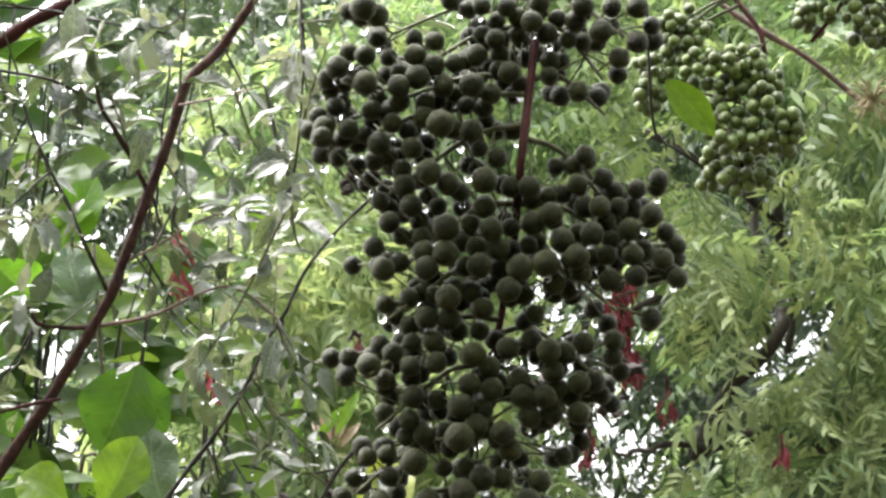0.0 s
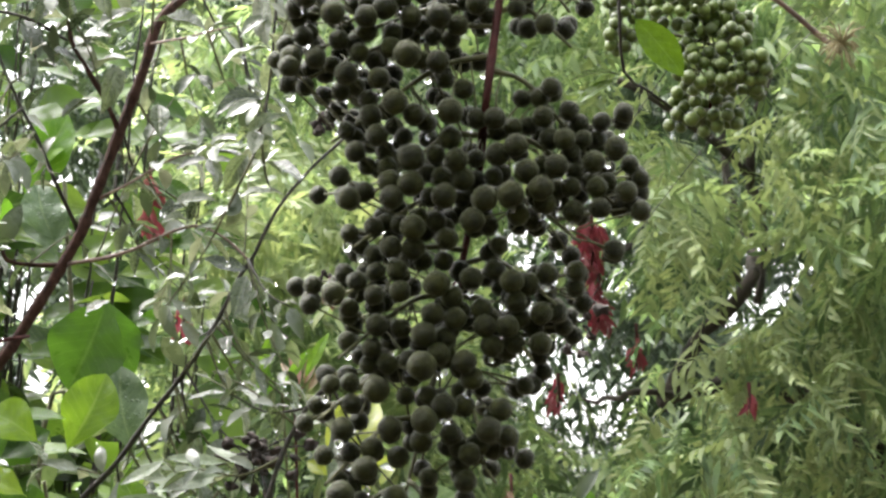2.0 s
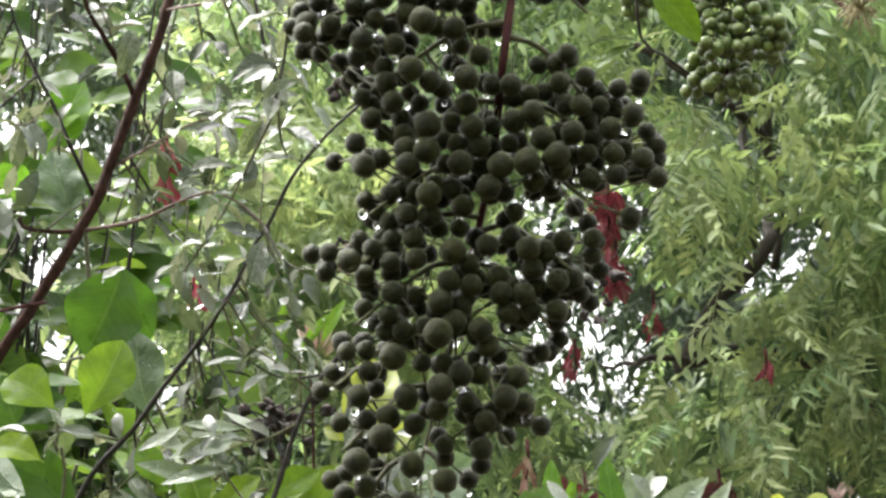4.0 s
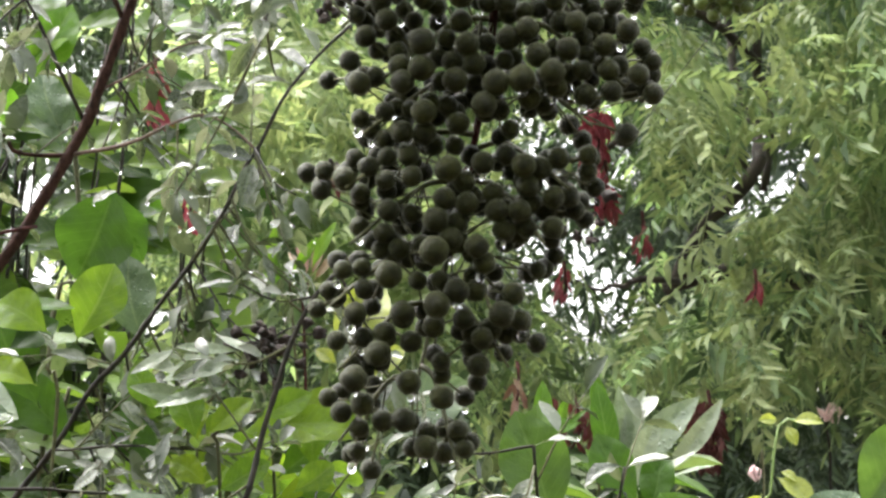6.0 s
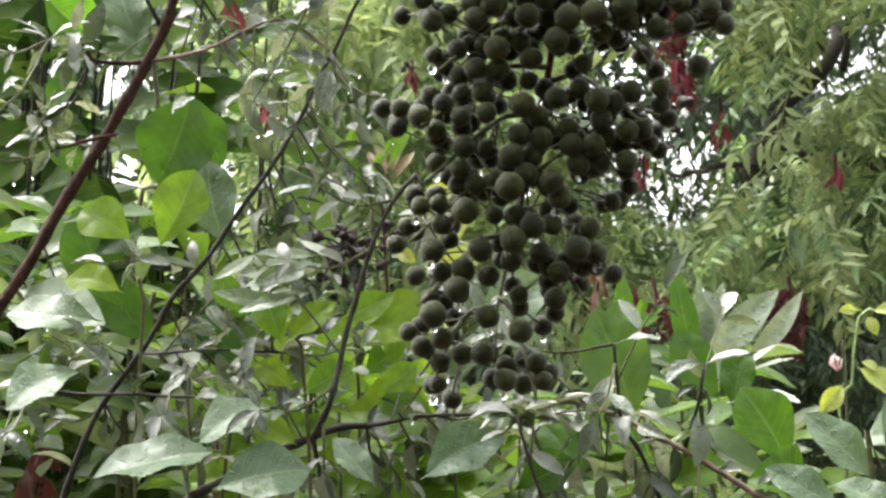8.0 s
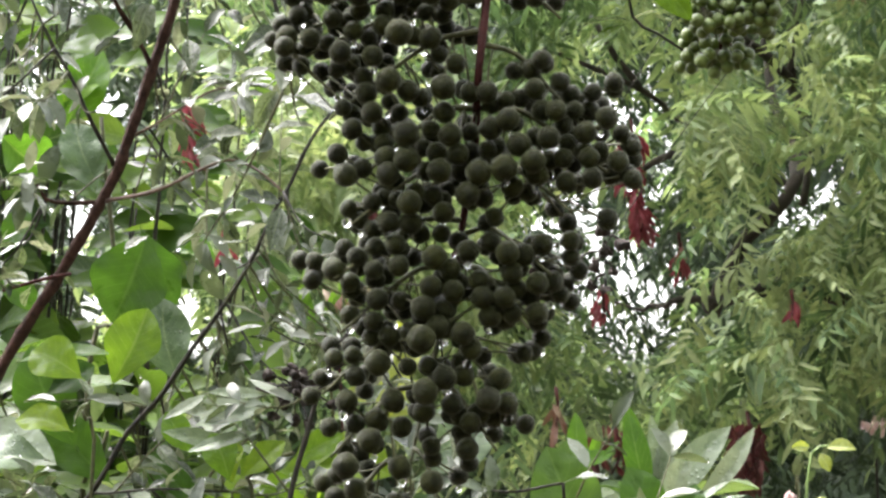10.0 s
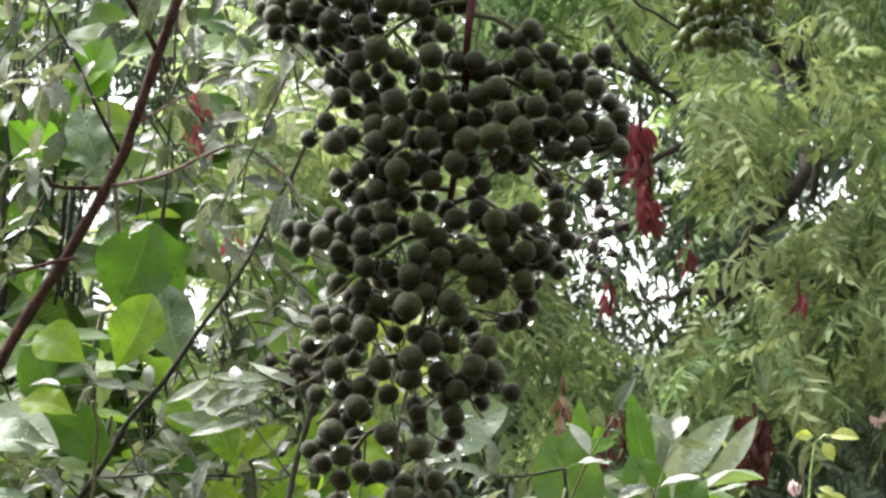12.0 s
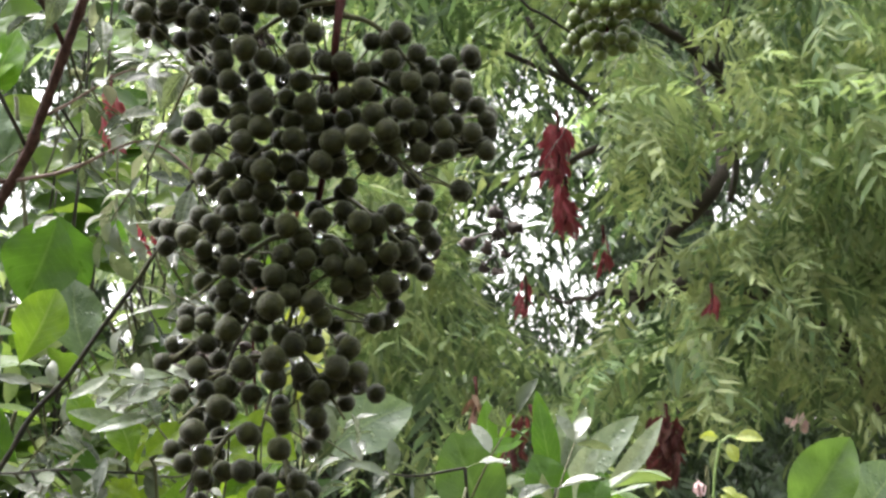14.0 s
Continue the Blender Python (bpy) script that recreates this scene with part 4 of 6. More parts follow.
def hang_sprig(cl, rows):
    """One side sprig: its rachis from the stem, and its berries (x, y from 0.55, z from 1.6 in tenths of a millimetre, radius in hundredths), some with another one behind."""
    rng, r0 = cl["rng"], cl["r"]
    berries = [(Vector((x * 1e-4, 0.55 + y * 1e-4, 1.6 + z * 1e-4)), r * 1.07e-5) for x, y, z, r in rows]
    c = sum((p for p, _ in berries), Vector()) / len(berries)
    top = max(p.z for p, _ in berries)
    foot = min(cl["axis"], key=lambda p: abs(p.z - top - 0.004))
    out = c + Vector((0, 0.006, 0.002))
    bm = bmesh.new()
    ridge = tube(bm, [foot, foot + (out - foot) * 0.5 + Vector((0, 0.002, 0.004)), out, out + (c - foot) * 0.55 - Vector((0, 0, 0.005))], 0.0009, 0.0004, 6, 0.003)
    part("sprig", bm, cl["stalk_mat"], cl["thing"])
    back = []
    for p, r in berries:
        if rng.random() < 0.75:
            q = p + Vector((rng.gauss(0, 0.0024), rng.uniform(0.0085, 0.018), rng.gauss(0, 0.0024)))
            if all((q - o).length > 1.7 * r0 for o, _ in berries + back):
                back.append((q, r0 * rng.uniform(0.88, 1.0)))
    # a looser third layer, but for two spots that stay open
    for p, r in berries:
        q = p + Vector((rng.gauss(0, 0.004), rng.uniform(0.019, 0.030), rng.gauss(0, 0.004)))
        if rng.random() < 0.5 and all((q - o).length > 1.7 * r0 for o, _ in back) and min(math.hypot(q.x - 0.0310, q.z - 1.6730), math.hypot(q.x - 0.0170, q.z - 1.6720)) > 0.0065:
            back.append((q, r0 * rng.uniform(0.88, 1.0)))
    for p, r in berries + back:
        cl["placed"].append(p)
        near = min(ridge, key=lambda q: (q - p - Vector((0, 0.003, r * 1.2))).length)
        up = (near - p).normalized()
        q = (up + Vector((0, 0, 0.25))).to_track_quat("Z", "Y").to_matrix().to_4x4() @ pose(0, 0, 0, 0, 0, rng.uniform(0, 360))
        k = r / r0
        foot_q = up.to_track_quat("Z", "Y").to_matrix().to_4x4()
        head = p + up * r * 0.93
        far = max((near - head).length, r * 0.4)
        cl["poses"].append((p.y, rng.randrange(4), Matrix.Translation(p) @ q @ Matrix.Diagonal((k, k, k, 1)), Matrix.Translation(head) @ foot_q @ Matrix.Diagonal((r0 * 1.4, r0 * 1.4, far, 1))))


def finish_cluster(cl, keep=300):
    poses = sorted(cl["poses"], key=lambda a: a[0])
    for _, k, m, s in poses[:keep]:
        b = link_mesh("berry", cl["berry"][k], cl["thing"], m)
        link_mesh("stalk", cl["stalk"], b, s)
    if len(poses) > keep:
        joined("berry_mass", cl["berry"], [(k, m) for _, k, m, s in poses[keep:]], cl["skin"], cl["thing"])["kind"] = "stuff"
        joined("stalk_mass", [cl["stalk"]], [(0, s) for _, k, m, s in poses[keep:]], cl["stalk_mat"], cl["thing"])["kind"] = "stuff"
    return cl["placed"]


DARK_CLUSTER = start_cluster("fruit_cluster", "dense hanging cluster of dark olive henna berries on red stem",
                             [(0.05, 0.61, 1.955), (0.0299, 0.5850, 1.7991), (0.0271, 0.5780, 1.7755), (0.0245, 0.5680, 1.7459), (0.0217, 0.5600, 1.7120), (0.0198, 0.5760, 1.6990), (0.0185, 0.5830, 1.6900), (0.0147, 0.5820, 1.6656), (0.0125, 0.5815, 1.6550)],
                             [(0.0125, 0.5815, 1.6550), (0.0089, 0.5820, 1.6383), (0.0037, 0.5790, 1.6125), (0.0009, 0.5730, 1.5974)],
                             BERRY, 0.00305, STALK, RED_STEM, (0.0018, 0.0010), 7)
hang_sprig(DARK_CLUSTER, [(10, 140, 1600, 253), (-280, 200, 1590, 246), (60, 160, 1580, 253), (100, 130, 1580, 253), (170, 110, 1570, 268), (140, 170, 1550, 246), (200, 140, 1550, 268), (-220, 30, 1540, 358), (-190, 90, 1540, 328)])
hang_sprig(DARK_CLUSTER, [(260, 130, 1590, 283), (460, 140, 1580, 268), (380, 100, 1570, 298), (530, 110, 1570, 298), (310, 150, 1550, 253), (360, 140, 1540, 298), (570, 150, 1530, 246)])
hang_sprig(DARK_CLUSTER, [(240, 90, 1520, 298), (100, 170, 1510, 253), (200, 170, 1510, 246), (-90, 170, 1500, 246), (-190, 140, 1490, 253), (-30, 140, 1480, 268), (140, 120, 1480, 268), (-270, 150, 1450, 268), (150, 160, 1450, 253), (-80, 110, 1430, 298), (-220, 110, 1430, 283), (60, 150, 1430, 246), (90, 110, 1430, 298), (30, 120, 1410, 268), (-170, 200, 1400, 246), (-130, 170, 1400, 246), (-30, 110, 1400, 313), (150, 150, 1400, 268), (-290, 70, 1380, 313), (180, 110, 1380, 298), (-280, 180, 1370, 246), (-320, 110, 1360, 298), (-70, 90, 1360, 328), (210, 160, 1360, 246)])
hang_sprig(DARK_CLUSTER, [(280, 130, 1500, 298), (340, 180, 1500, 246), (380, 200, 1500, 246), (430, 80, 1490, 313), (530, 110, 1470, 298), (320, 190, 1440, 246), (290, 160, 1430, 268), (480, 100, 1420, 283), (290, 140, 1380, 253)])
hang_sprig(DARK_CLUSTER, [(-320, 160, 1350, 253), (0, 110, 1340, 298), (30, 180, 1340, 246), (-210, 50, 1330, 328), (-120, 80, 1330, 313), (80, 60, 1330, 328), (130, 110, 1320, 283), (-20, 180, 1320, 246), (-290, 200, 1320, 246), (-120, 120, 1300, 283), (-50, 130, 1300, 268), (60, 160, 1300, 253), (-300, 140, 1290, 268)])
hang_sprig(DARK_CLUSTER, [(110, 150, 1290, 268), (-200, 140, 1280, 268), (-160, 170, 1280, 268), (-350, 160, 1270, 246), (-50, 110, 1250, 298), (-380, 210, 1240, 246), (-140, 130, 1240, 268), (-330, 140, 1230, 298), (-100, 170, 1230, 253), (190, 160, 1230, 268), (-260, 120, 1220, 283), (-220, 180, 1220, 246), (0, 30, 1210, 358), (80, 100, 1210, 313)])
hang_sprig(DARK_CLUSTER, [(370, 120, 1330, 283)])
hang_sprig(DARK_CLUSTER, [(-330, 100, 1190, 283), (100, 170, 1180, 246), (-170, 90, 1170, 313), (-150, 180, 1160, 246), (-80, 100, 1160, 298), (-290, 160, 1150, 253), (-190, 170, 1140, 246), (150, 120, 1140, 283), (-110, 140, 1110, 268), (-30, 50, 1080, 343), (-100, 120, 1060, 298), (20, 100, 1060, 298), (120, 60, 1060, 343), (190, 130, 1060, 283), (-40, 190, 1050, 246), (50, 140, 1050, 253), (-170, 170, 1030, 246), (-10, 150, 1010, 246)])
hang_sprig(DARK_CLUSTER, [(390, 120, 1150, 268), (310, 170, 1130, 246), (360, 160, 1130, 268), (440, 140, 1090, 268), (590, 150, 1090, 268), (370, 130, 1070, 283), (470, 170, 1060, 268), (530, 140, 1060, 253), (240, 90, 1050, 298), (330, 160, 1050, 246), (290, 140, 1040, 246), (520, 170, 1020, 246), (390, 140, 1010, 298), (480, 140, 1010, 253)])
hang_sprig(DARK_CLUSTER, [(-80, 100, 1000, 298), (120, 110, 1000, 298), (-60, 160, 970, 268), (-140, 130, 960, 283), (80, 140, 960, 253), (190, 140, 950, 253), (20, 60, 930, 358), (140, 80, 930, 313), (-110, 170, 930, 246), (-50, 140, 920, 268), (60, 160, 910, 253), (-180, 130, 890, 283), (100, 120, 890, 283), (160, 100, 880, 298), (-40, 100, 870, 313), (20, 70, 860, 343)])
hang_sprig(DARK_CLUSTER, [(430, 100, 1000, 283), (570, 100, 980, 298), (300, 70, 970, 313), (450, 140, 970, 253), (250, 90, 950, 313), (610, 170, 950, 246), (510, 110, 940, 298), (370, 150, 940, 246), (460, 150, 920, 253), (410, 80, 920, 313), (260, 180, 920, 268), (640, 170, 910, 246), (330, 70, 900, 328), (240, 140, 900, 253), (550, 170, 900, 253), (520, 110, 870, 283), (450, 120, 870, 268), (410, 150, 870, 268), (600, 110, 860, 283)])
hang_sprig(DARK_CLUSTER, [(-110, 140, 850, 268), (70, 140, 840, 268), (110, 80, 830, 328), (-150, 90, 820, 313), (-30, 70, 820, 313), (40, 130, 780, 268), (-50, 160, 770, 246), (90, 130, 770, 268), (-10, 140, 760, 253), (-80, 130, 750, 268), (-150, 170, 740, 246), (30, 70, 740, 328), (120, 120, 720, 298), (-120, 180, 710, 246)])
hang_sprig(DARK_CLUSTER, [(370, 50, 850, 328), (430, 190, 850, 253), (290, 50, 830, 358), (220, 60, 820, 343), (380, 100, 820, 298), (530, 100, 810, 283), (640, 120, 810, 268), (460, 110, 800, 298), (310, 110, 790, 298), (350, 150, 780, 268), (190, 60, 760, 328), (230, 130, 760, 268), (260, 140, 710, 253), (570, 120, 700, 283)])
hang_sprig(DARK_CLUSTER, [(-30, 100, 690, 298), (30, 110, 690, 313), (-80, 160, 680, 268), (110, 170, 670, 253), (-10, 110, 630, 283), (-160, 170, 630, 253), (-70, 140, 630, 253), (-120, 130, 600, 268), (-240, 150, 590, 253), (100, 80, 590, 328), (0, 100, 570, 283), (-180, 100, 560, 313), (-70, 110, 560, 268)])
hang_sprig(DARK_CLUSTER, [(250, 130, 640, 283), (360, 180, 640, 246), (470, 120, 640, 268), (390, 120, 630, 298), (190, 100, 610, 298), (300, 70, 600, 313), (340, 110, 600, 313), (470, 140, 600, 253), (140, 110, 560, 298)])
hang_sprig(DARK_CLUSTER, [(-250, 170, 540, 253), (-70, 160, 540, 268), (-140, 150, 530, 268), (90, 90, 510, 298), (-60, 120, 480, 298), (0, 160, 480, 268), (70, 80, 450, 328), (-140, 160, 440, 268), (-70, 130, 420, 268), (30, 140, 390, 283)])
hang_sprig(DARK_CLUSTER, [(310, 100, 550, 298), (220, 110, 530, 283), (160, 150, 530, 268), (420, 140, 530, 298), (380, 100, 520, 298), (320, 130, 510, 283), (150, 100, 500, 298), (440, 180, 500, 253), (360, 160, 490, 268), (230, 90, 480, 298), (290, 90, 480, 298), (120, 120, 450, 298), (310, 120, 440, 268), (380, 110, 440, 298), (250, 110, 430, 298), (290, 170, 430, 283), (110, 90, 400, 313)])
hang_sprig(DARK_CLUSTER, [(-30, 140, 380, 283), (-80, 160, 380, 253), (70, 30, 360, 373), (-130, 160, 330, 246), (-180, 140, 320, 253), (-50, 70, 300, 343), (20, 180, 300, 246), (-220, 190, 270, 246), (-120, 150, 270, 268), (-250, 190, 220, 246)])
hang_sprig(DARK_CLUSTER, [(180, 70, 380, 313), (200, 100, 340, 298), (340, 210, 340, 246), (170, 150, 310, 268), (80, 160, 300, 253), (180, 120, 270, 283), (130, 70, 260, 328), (280, 100, 260, 298), (80, 50, 220, 343)])
hang_sprig(DARK_CLUSTER, [(-140, 120, 200, 298), (-10, 80, 200, 313), (-60, 120, 150, 298), (-120, 150, 140, 268), (-190, 140, 130, 253), (10, 130, 130, 283), (-70, 70, 90, 328), (-150, 180, 70, 246)])
hang_sprig(DARK_CLUSTER, [(250, 60, 200, 328), (150, 100, 190, 283), (300, 110, 190, 283), (70, 120, 170, 283), (220, 140, 170, 298), (170, 150, 160, 268), (260, 170, 160, 268), (300, 150, 160, 253), (200, 100, 140, 283), (170, 180, 120, 268), (90, 150, 80, 253), (190, 120, 70, 298)])
hang_sprig(DARK_CLUSTER, [(-130, 40, 20, 343), (10, 100, 20, 313), (-210, 170, -20, 246), (-110, 90, -40, 298), (-170, 140, -60, 283), (-60, 140, -80, 283), (0, 90, -80, 313), (-120, 140, -100, 253), (-130, 190, -160, 246)])
hang_sprig(DARK_CLUSTER, [(90, 200, 50, 246), (100, 70, -20, 313), (140, 150, -100, 268), (60, 130, -110, 268), (60, 90, -150, 298), (160, 140, -150, 253)])
BERRIES = finish_cluster(DARK_CLUSTER)

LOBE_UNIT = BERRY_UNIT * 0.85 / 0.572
SECOND = [
    ((0.0800, 0.8500, 1.8530), 60, 35), ((0.0680, 0.8500, 1.8360), 45, 45), ((0.0650, 0.8500, 1.8220), 35, 45), ((0.0770, 0.8500, 1.8450), 45, 45),
    ((0.0860, 0.8400, 1.8310), 60, 40), ((0.1000, 0.8400, 1.8310), 60, 45), ((0.1100, 0.8400, 1.8260), 45, 40), ((0.1000, 0.8400, 1.8160), 60, 45),
    ((0.1110, 0.8300, 1.8130), 35, 45), ((0.0960, 0.8300, 1.8000), 50, 40), ((0.1080, 0.8300, 1.7990), 45, 40), ((0.1200, 0.8300, 1.8010), 38, 48),
    ((0.0930, 0.8500, 1.7920), 40, 40), ((0.1050, 0.8500, 1.7960), 45, 40), ((0.1200, 0.8500, 1.7990), 38, 25), ((0.0900, 0.8500, 1.7850), 30, 25),
    ((0.0990, 0.8400, 1.7830), 40, 30), ((0.1100, 0.8400, 1.7850), 30, 30),
]
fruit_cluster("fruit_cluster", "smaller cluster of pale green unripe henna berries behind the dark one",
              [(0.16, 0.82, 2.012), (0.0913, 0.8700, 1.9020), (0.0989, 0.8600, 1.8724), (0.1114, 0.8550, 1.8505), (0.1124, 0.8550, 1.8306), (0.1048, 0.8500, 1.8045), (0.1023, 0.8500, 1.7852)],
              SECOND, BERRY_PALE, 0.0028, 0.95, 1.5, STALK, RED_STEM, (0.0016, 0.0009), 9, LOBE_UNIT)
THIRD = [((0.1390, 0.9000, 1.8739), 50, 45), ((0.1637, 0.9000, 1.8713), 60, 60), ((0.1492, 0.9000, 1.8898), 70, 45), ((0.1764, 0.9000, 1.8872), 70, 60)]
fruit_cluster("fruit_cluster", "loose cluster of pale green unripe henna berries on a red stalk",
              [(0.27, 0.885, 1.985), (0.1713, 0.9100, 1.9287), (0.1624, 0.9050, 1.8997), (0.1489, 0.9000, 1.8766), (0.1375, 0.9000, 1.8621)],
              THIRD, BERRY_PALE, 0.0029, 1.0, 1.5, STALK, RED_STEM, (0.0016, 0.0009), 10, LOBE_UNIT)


def build_upper_branch():
    t = thing("henna_shrub", (0.6, 0.95, 0), "overhanging henna bush that bears the berry clusters, with a pinkish branch", "shrub")
    bm = bmesh.new()
    tube(bm, [(0.6, 0.95, -0.03), (0.53, 0.93, 1.0), (0.42, 0.91, 1.7), (0.30, 0.895, 1.965), (0.16, 0.82, 2.02), (0.05, 0.61, 1.965), (-0.02, 0.5, 1.9)], 0.012, 0.003, 8, 0.03, 0.003)
    part("trunk", bm, BARK, t)
    bm = bmesh.new()
    tube(bm, [(0.12, 0.78, 2.01), (0.0615, 0.7900, 1.8631), (0.0625, 0.8000, 1.8433), (0.0632, 0.8000, 1.8175), (0.0661, 0.8200, 1.7968), (0.0764, 0.8400, 1.7955), (0.0885, 0.8500, 1.7899)], 0.001, 0.0006, 6, 0.008, 0.0008)
    part("twig", bm, DARK_BARK, t)
    bm = bmesh.new()
    tube(bm, [(0.16, 0.82, 2.015), (0.0734, 0.8800, 1.8929), (0.0930, 0.8800, 1.8759), (0.1100, 0.8800, 1.8630), (0.1351, 0.8900, 1.8509), (0.1532, 0.9000, 1.8399), (0.1640, 0.9000, 1.8309)], 0.0021, 0.0011, 8, 0.006, 0.0006, 0.25)
    part("branch", bm, PALE_BARK, t)
    rng = random.Random(5)
    c = Vector((0.1613, 0.8800, 1.8286))
    for k in range(60):
        bm = bmesh.new()
        d = Vector((rng.uniform(-1, 1), rng.uniform(-0.6, 0.6), rng.uniform(-1, 1))).normalized() * rng.uniform(0.004, 0.013)
        tube(bm, [c, c + d * 0.6 + Vector((0, 0, 0.002)), c + d], 0.0003, 0.0004, 4, 0.004)
        part("flower_stalk", bm, DRY_YELLOW, t)
    # bright leaf and its neighbours on the hanging twig
    for base, tip, face in (((0.0689, 0.8100, 1.8172), (0.0902, 0.8100, 1.7924), (-0.5, -0.7, 0.5)), ((0.0654, 0.8200, 1.7956), (0.0445, 0.8200, 1.7974), (0, -0.2, 1)),
                            ((0.0643, 0.8200, 1.7944), (0.0468, 0.8200, 1.7850), (0, -0.5, 0.8)), ((0.0661, 0.8200, 1.7956), (0.0767, 0.8200, 1.8015), (0, -0.1, 1))):
        link_mesh("leaf", BRIGHT_LEAF if face[1] < -0.4 else HENNA_LEAVES[1], t, leaf_pose(base, tip, face))


DRY_YELLOW = solid_material("dry_flower", (0.11, 0.10, 0.04), (0.24, 0.20, 0.09), 200, 0.7)
BRIGHT_LEAF = leaf_mesh("leaf", leaf_material("bright_leaf", [(0.046, 0.092, 0.006), (0.056, 0.104, 0.008)], 0.25, 0.5, veins=0.06, wet=0.3, size=0.12, spec=0.12), 0.42, 0.95, 0.1, 0.1, 0.05, 77, 12, 4)
build_upper_branch()


# ---------------------------------------------------------------- broad-leaved plants below
def plant(name, label, foot, leaves, meshes, seed, stem_mat=None, category="plant", stems=(), grow=1.0):
    """A plant: stems from its foot to the leaf bases, each leaf laid from base to tip."""
    rng = random.Random(seed)
    t = thing(name, foot, label, category)
    for pts, r0, r1 in stems:
        bm = bmesh.new()
        tube(bm, pts, r0 * 0.5, r1 * 0.6, 7, 0.02, 0.003)
        part("stem", bm, stem_mat or STALK, t)
    for base, tip, face, *own in leaves:
        kind = own[0] if own else meshes
        link_mesh("leaf", kind[rng.randrange(len(kind))], t, leaf_pose(base, tip, face, (Vector(tip) - Vector(base)).length * grow))
    return t


FRONT, TOP, TILT, LEFTY = (0, -1, 0.25), (0.1, -0.6, 0.8), (0.2, -0.8, 0.6), (-0.5, -0.8, 0.3)
plant("broad_leaf_plant", "bright green broad-leaved plant wet with rain, growing through the henna", (-0.35, 1.75, 0), [
    ((-0.3050, 1.5800, 1.8330), (-0.3350, 1.5800, 1.7630), FRONT, ROUND_LEAVES),
    ((-0.3160, 1.6000, 1.8430), (-0.2870, 1.6000, 1.7790), LEFTY, SHADED_LEAVES),
    ((-0.3380, 1.5200, 1.6600), (-0.3800, 1.5200, 1.7430), FRONT, SHADED_LEAVES),
    ((-0.4140, 1.5000, 1.6750), (-0.3350, 1.4300, 1.6500), FRONT, WIDE_LANCE),
    ((-0.3880, 1.6200, 1.9200), (-0.3580, 1.6200, 1.9960), FRONT),
    ((-0.4410, 1.6200, 1.9240), (-0.3920, 1.6200, 1.8920), FRONT),
    ((-0.4090, 1.6200, 1.8710), (-0.4330, 1.6200, 1.8300), FRONT, SHADED_LEAVES),
    ((-0.3880, 1.6200, 1.9410), (-0.3650, 1.6200, 1.9830), TILT),
    ((-0.2890, 1.6200, 1.8290), (-0.2570, 1.6200, 1.8270), TILT),
    ((-0.4470, 1.6500, 1.8090), (-0.4080, 1.6500, 1.7840), FRONT, SHADED_LEAVES),
    ((-0.1590, 1.5000, 1.6130), (-0.1150, 1.5000, 1.6540), TILT),
    ((-0.2450, 1.5200, 1.6200), (-0.2840, 1.5200, 1.6610), FRONT, SHADED_LEAVES),
    ((-0.3210, 1.5600, 1.6370), (-0.3720, 1.5600, 1.6960), FRONT, SHADED_LEAVES),
    ((-0.2880, 1.6200, 1.9710), (-0.2780, 1.6200, 1.9930), FRONT),
], BROAD_LEAVES, 1, stems=[([(-0.35, 1.75, 0), (-0.36, 1.7, 0.8), (-0.3554, 1.6000, 1.6634), (-0.3381, 1.6200, 1.7771), (-0.3556, 1.6200, 1.9364)], 0.008, 0.003),
                           ([(-0.3, 1.75, 0), (-0.25, 1.7, 0.9), (-0.2088, 1.5800, 1.6026), (-0.1835, 1.5800, 1.6502)], 0.007, 0.003)])
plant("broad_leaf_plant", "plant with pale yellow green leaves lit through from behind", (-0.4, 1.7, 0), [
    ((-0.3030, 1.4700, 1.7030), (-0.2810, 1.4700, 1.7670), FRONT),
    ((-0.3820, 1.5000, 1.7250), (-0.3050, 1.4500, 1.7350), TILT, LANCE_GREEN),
    ((-0.3660, 1.5200, 1.7010), (-0.3290, 1.5200, 1.7270), TILT, SHADED_LEAVES),
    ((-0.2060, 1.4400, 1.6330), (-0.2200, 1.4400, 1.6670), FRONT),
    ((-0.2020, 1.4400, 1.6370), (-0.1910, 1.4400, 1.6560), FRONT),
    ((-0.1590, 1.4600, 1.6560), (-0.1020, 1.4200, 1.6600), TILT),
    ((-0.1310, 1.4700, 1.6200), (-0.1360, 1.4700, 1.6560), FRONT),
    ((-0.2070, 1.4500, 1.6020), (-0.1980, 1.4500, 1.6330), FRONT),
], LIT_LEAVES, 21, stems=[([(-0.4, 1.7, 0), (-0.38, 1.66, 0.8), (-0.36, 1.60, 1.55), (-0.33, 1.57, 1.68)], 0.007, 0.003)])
plant("broad_leaf_plant", "yellow green leaves glowing behind the berry cluster", (0.0, 1.7, 0), [
    ((-0.0913, 1.5000, 1.7535), (-0.1200, 1.5000, 1.7411), FRONT), ((-0.1153, 1.5000, 1.6916), (-0.0872, 1.5000, 1.7577), FRONT), ((-0.1069, 1.5000, 1.6834), (-0.0703, 1.5000, 1.7123), FRONT),
    ((-0.1215, 1.5200, 1.6974), (-0.1384, 1.5200, 1.7098), FRONT), ((-0.1199, 1.5000, 1.7314), (-0.0957, 1.5000, 1.7358), FRONT),
], YELLOW_LEAVES, 2, stems=[([(0.0, 1.7, 0), (-0.05, 1.65, 0.9), (-0.1007, 1.5300, 1.6273), (-0.1079, 1.5100, 1.6842), (-0.0913, 1.5000, 1.7535)], 0.006, 0.0015)])
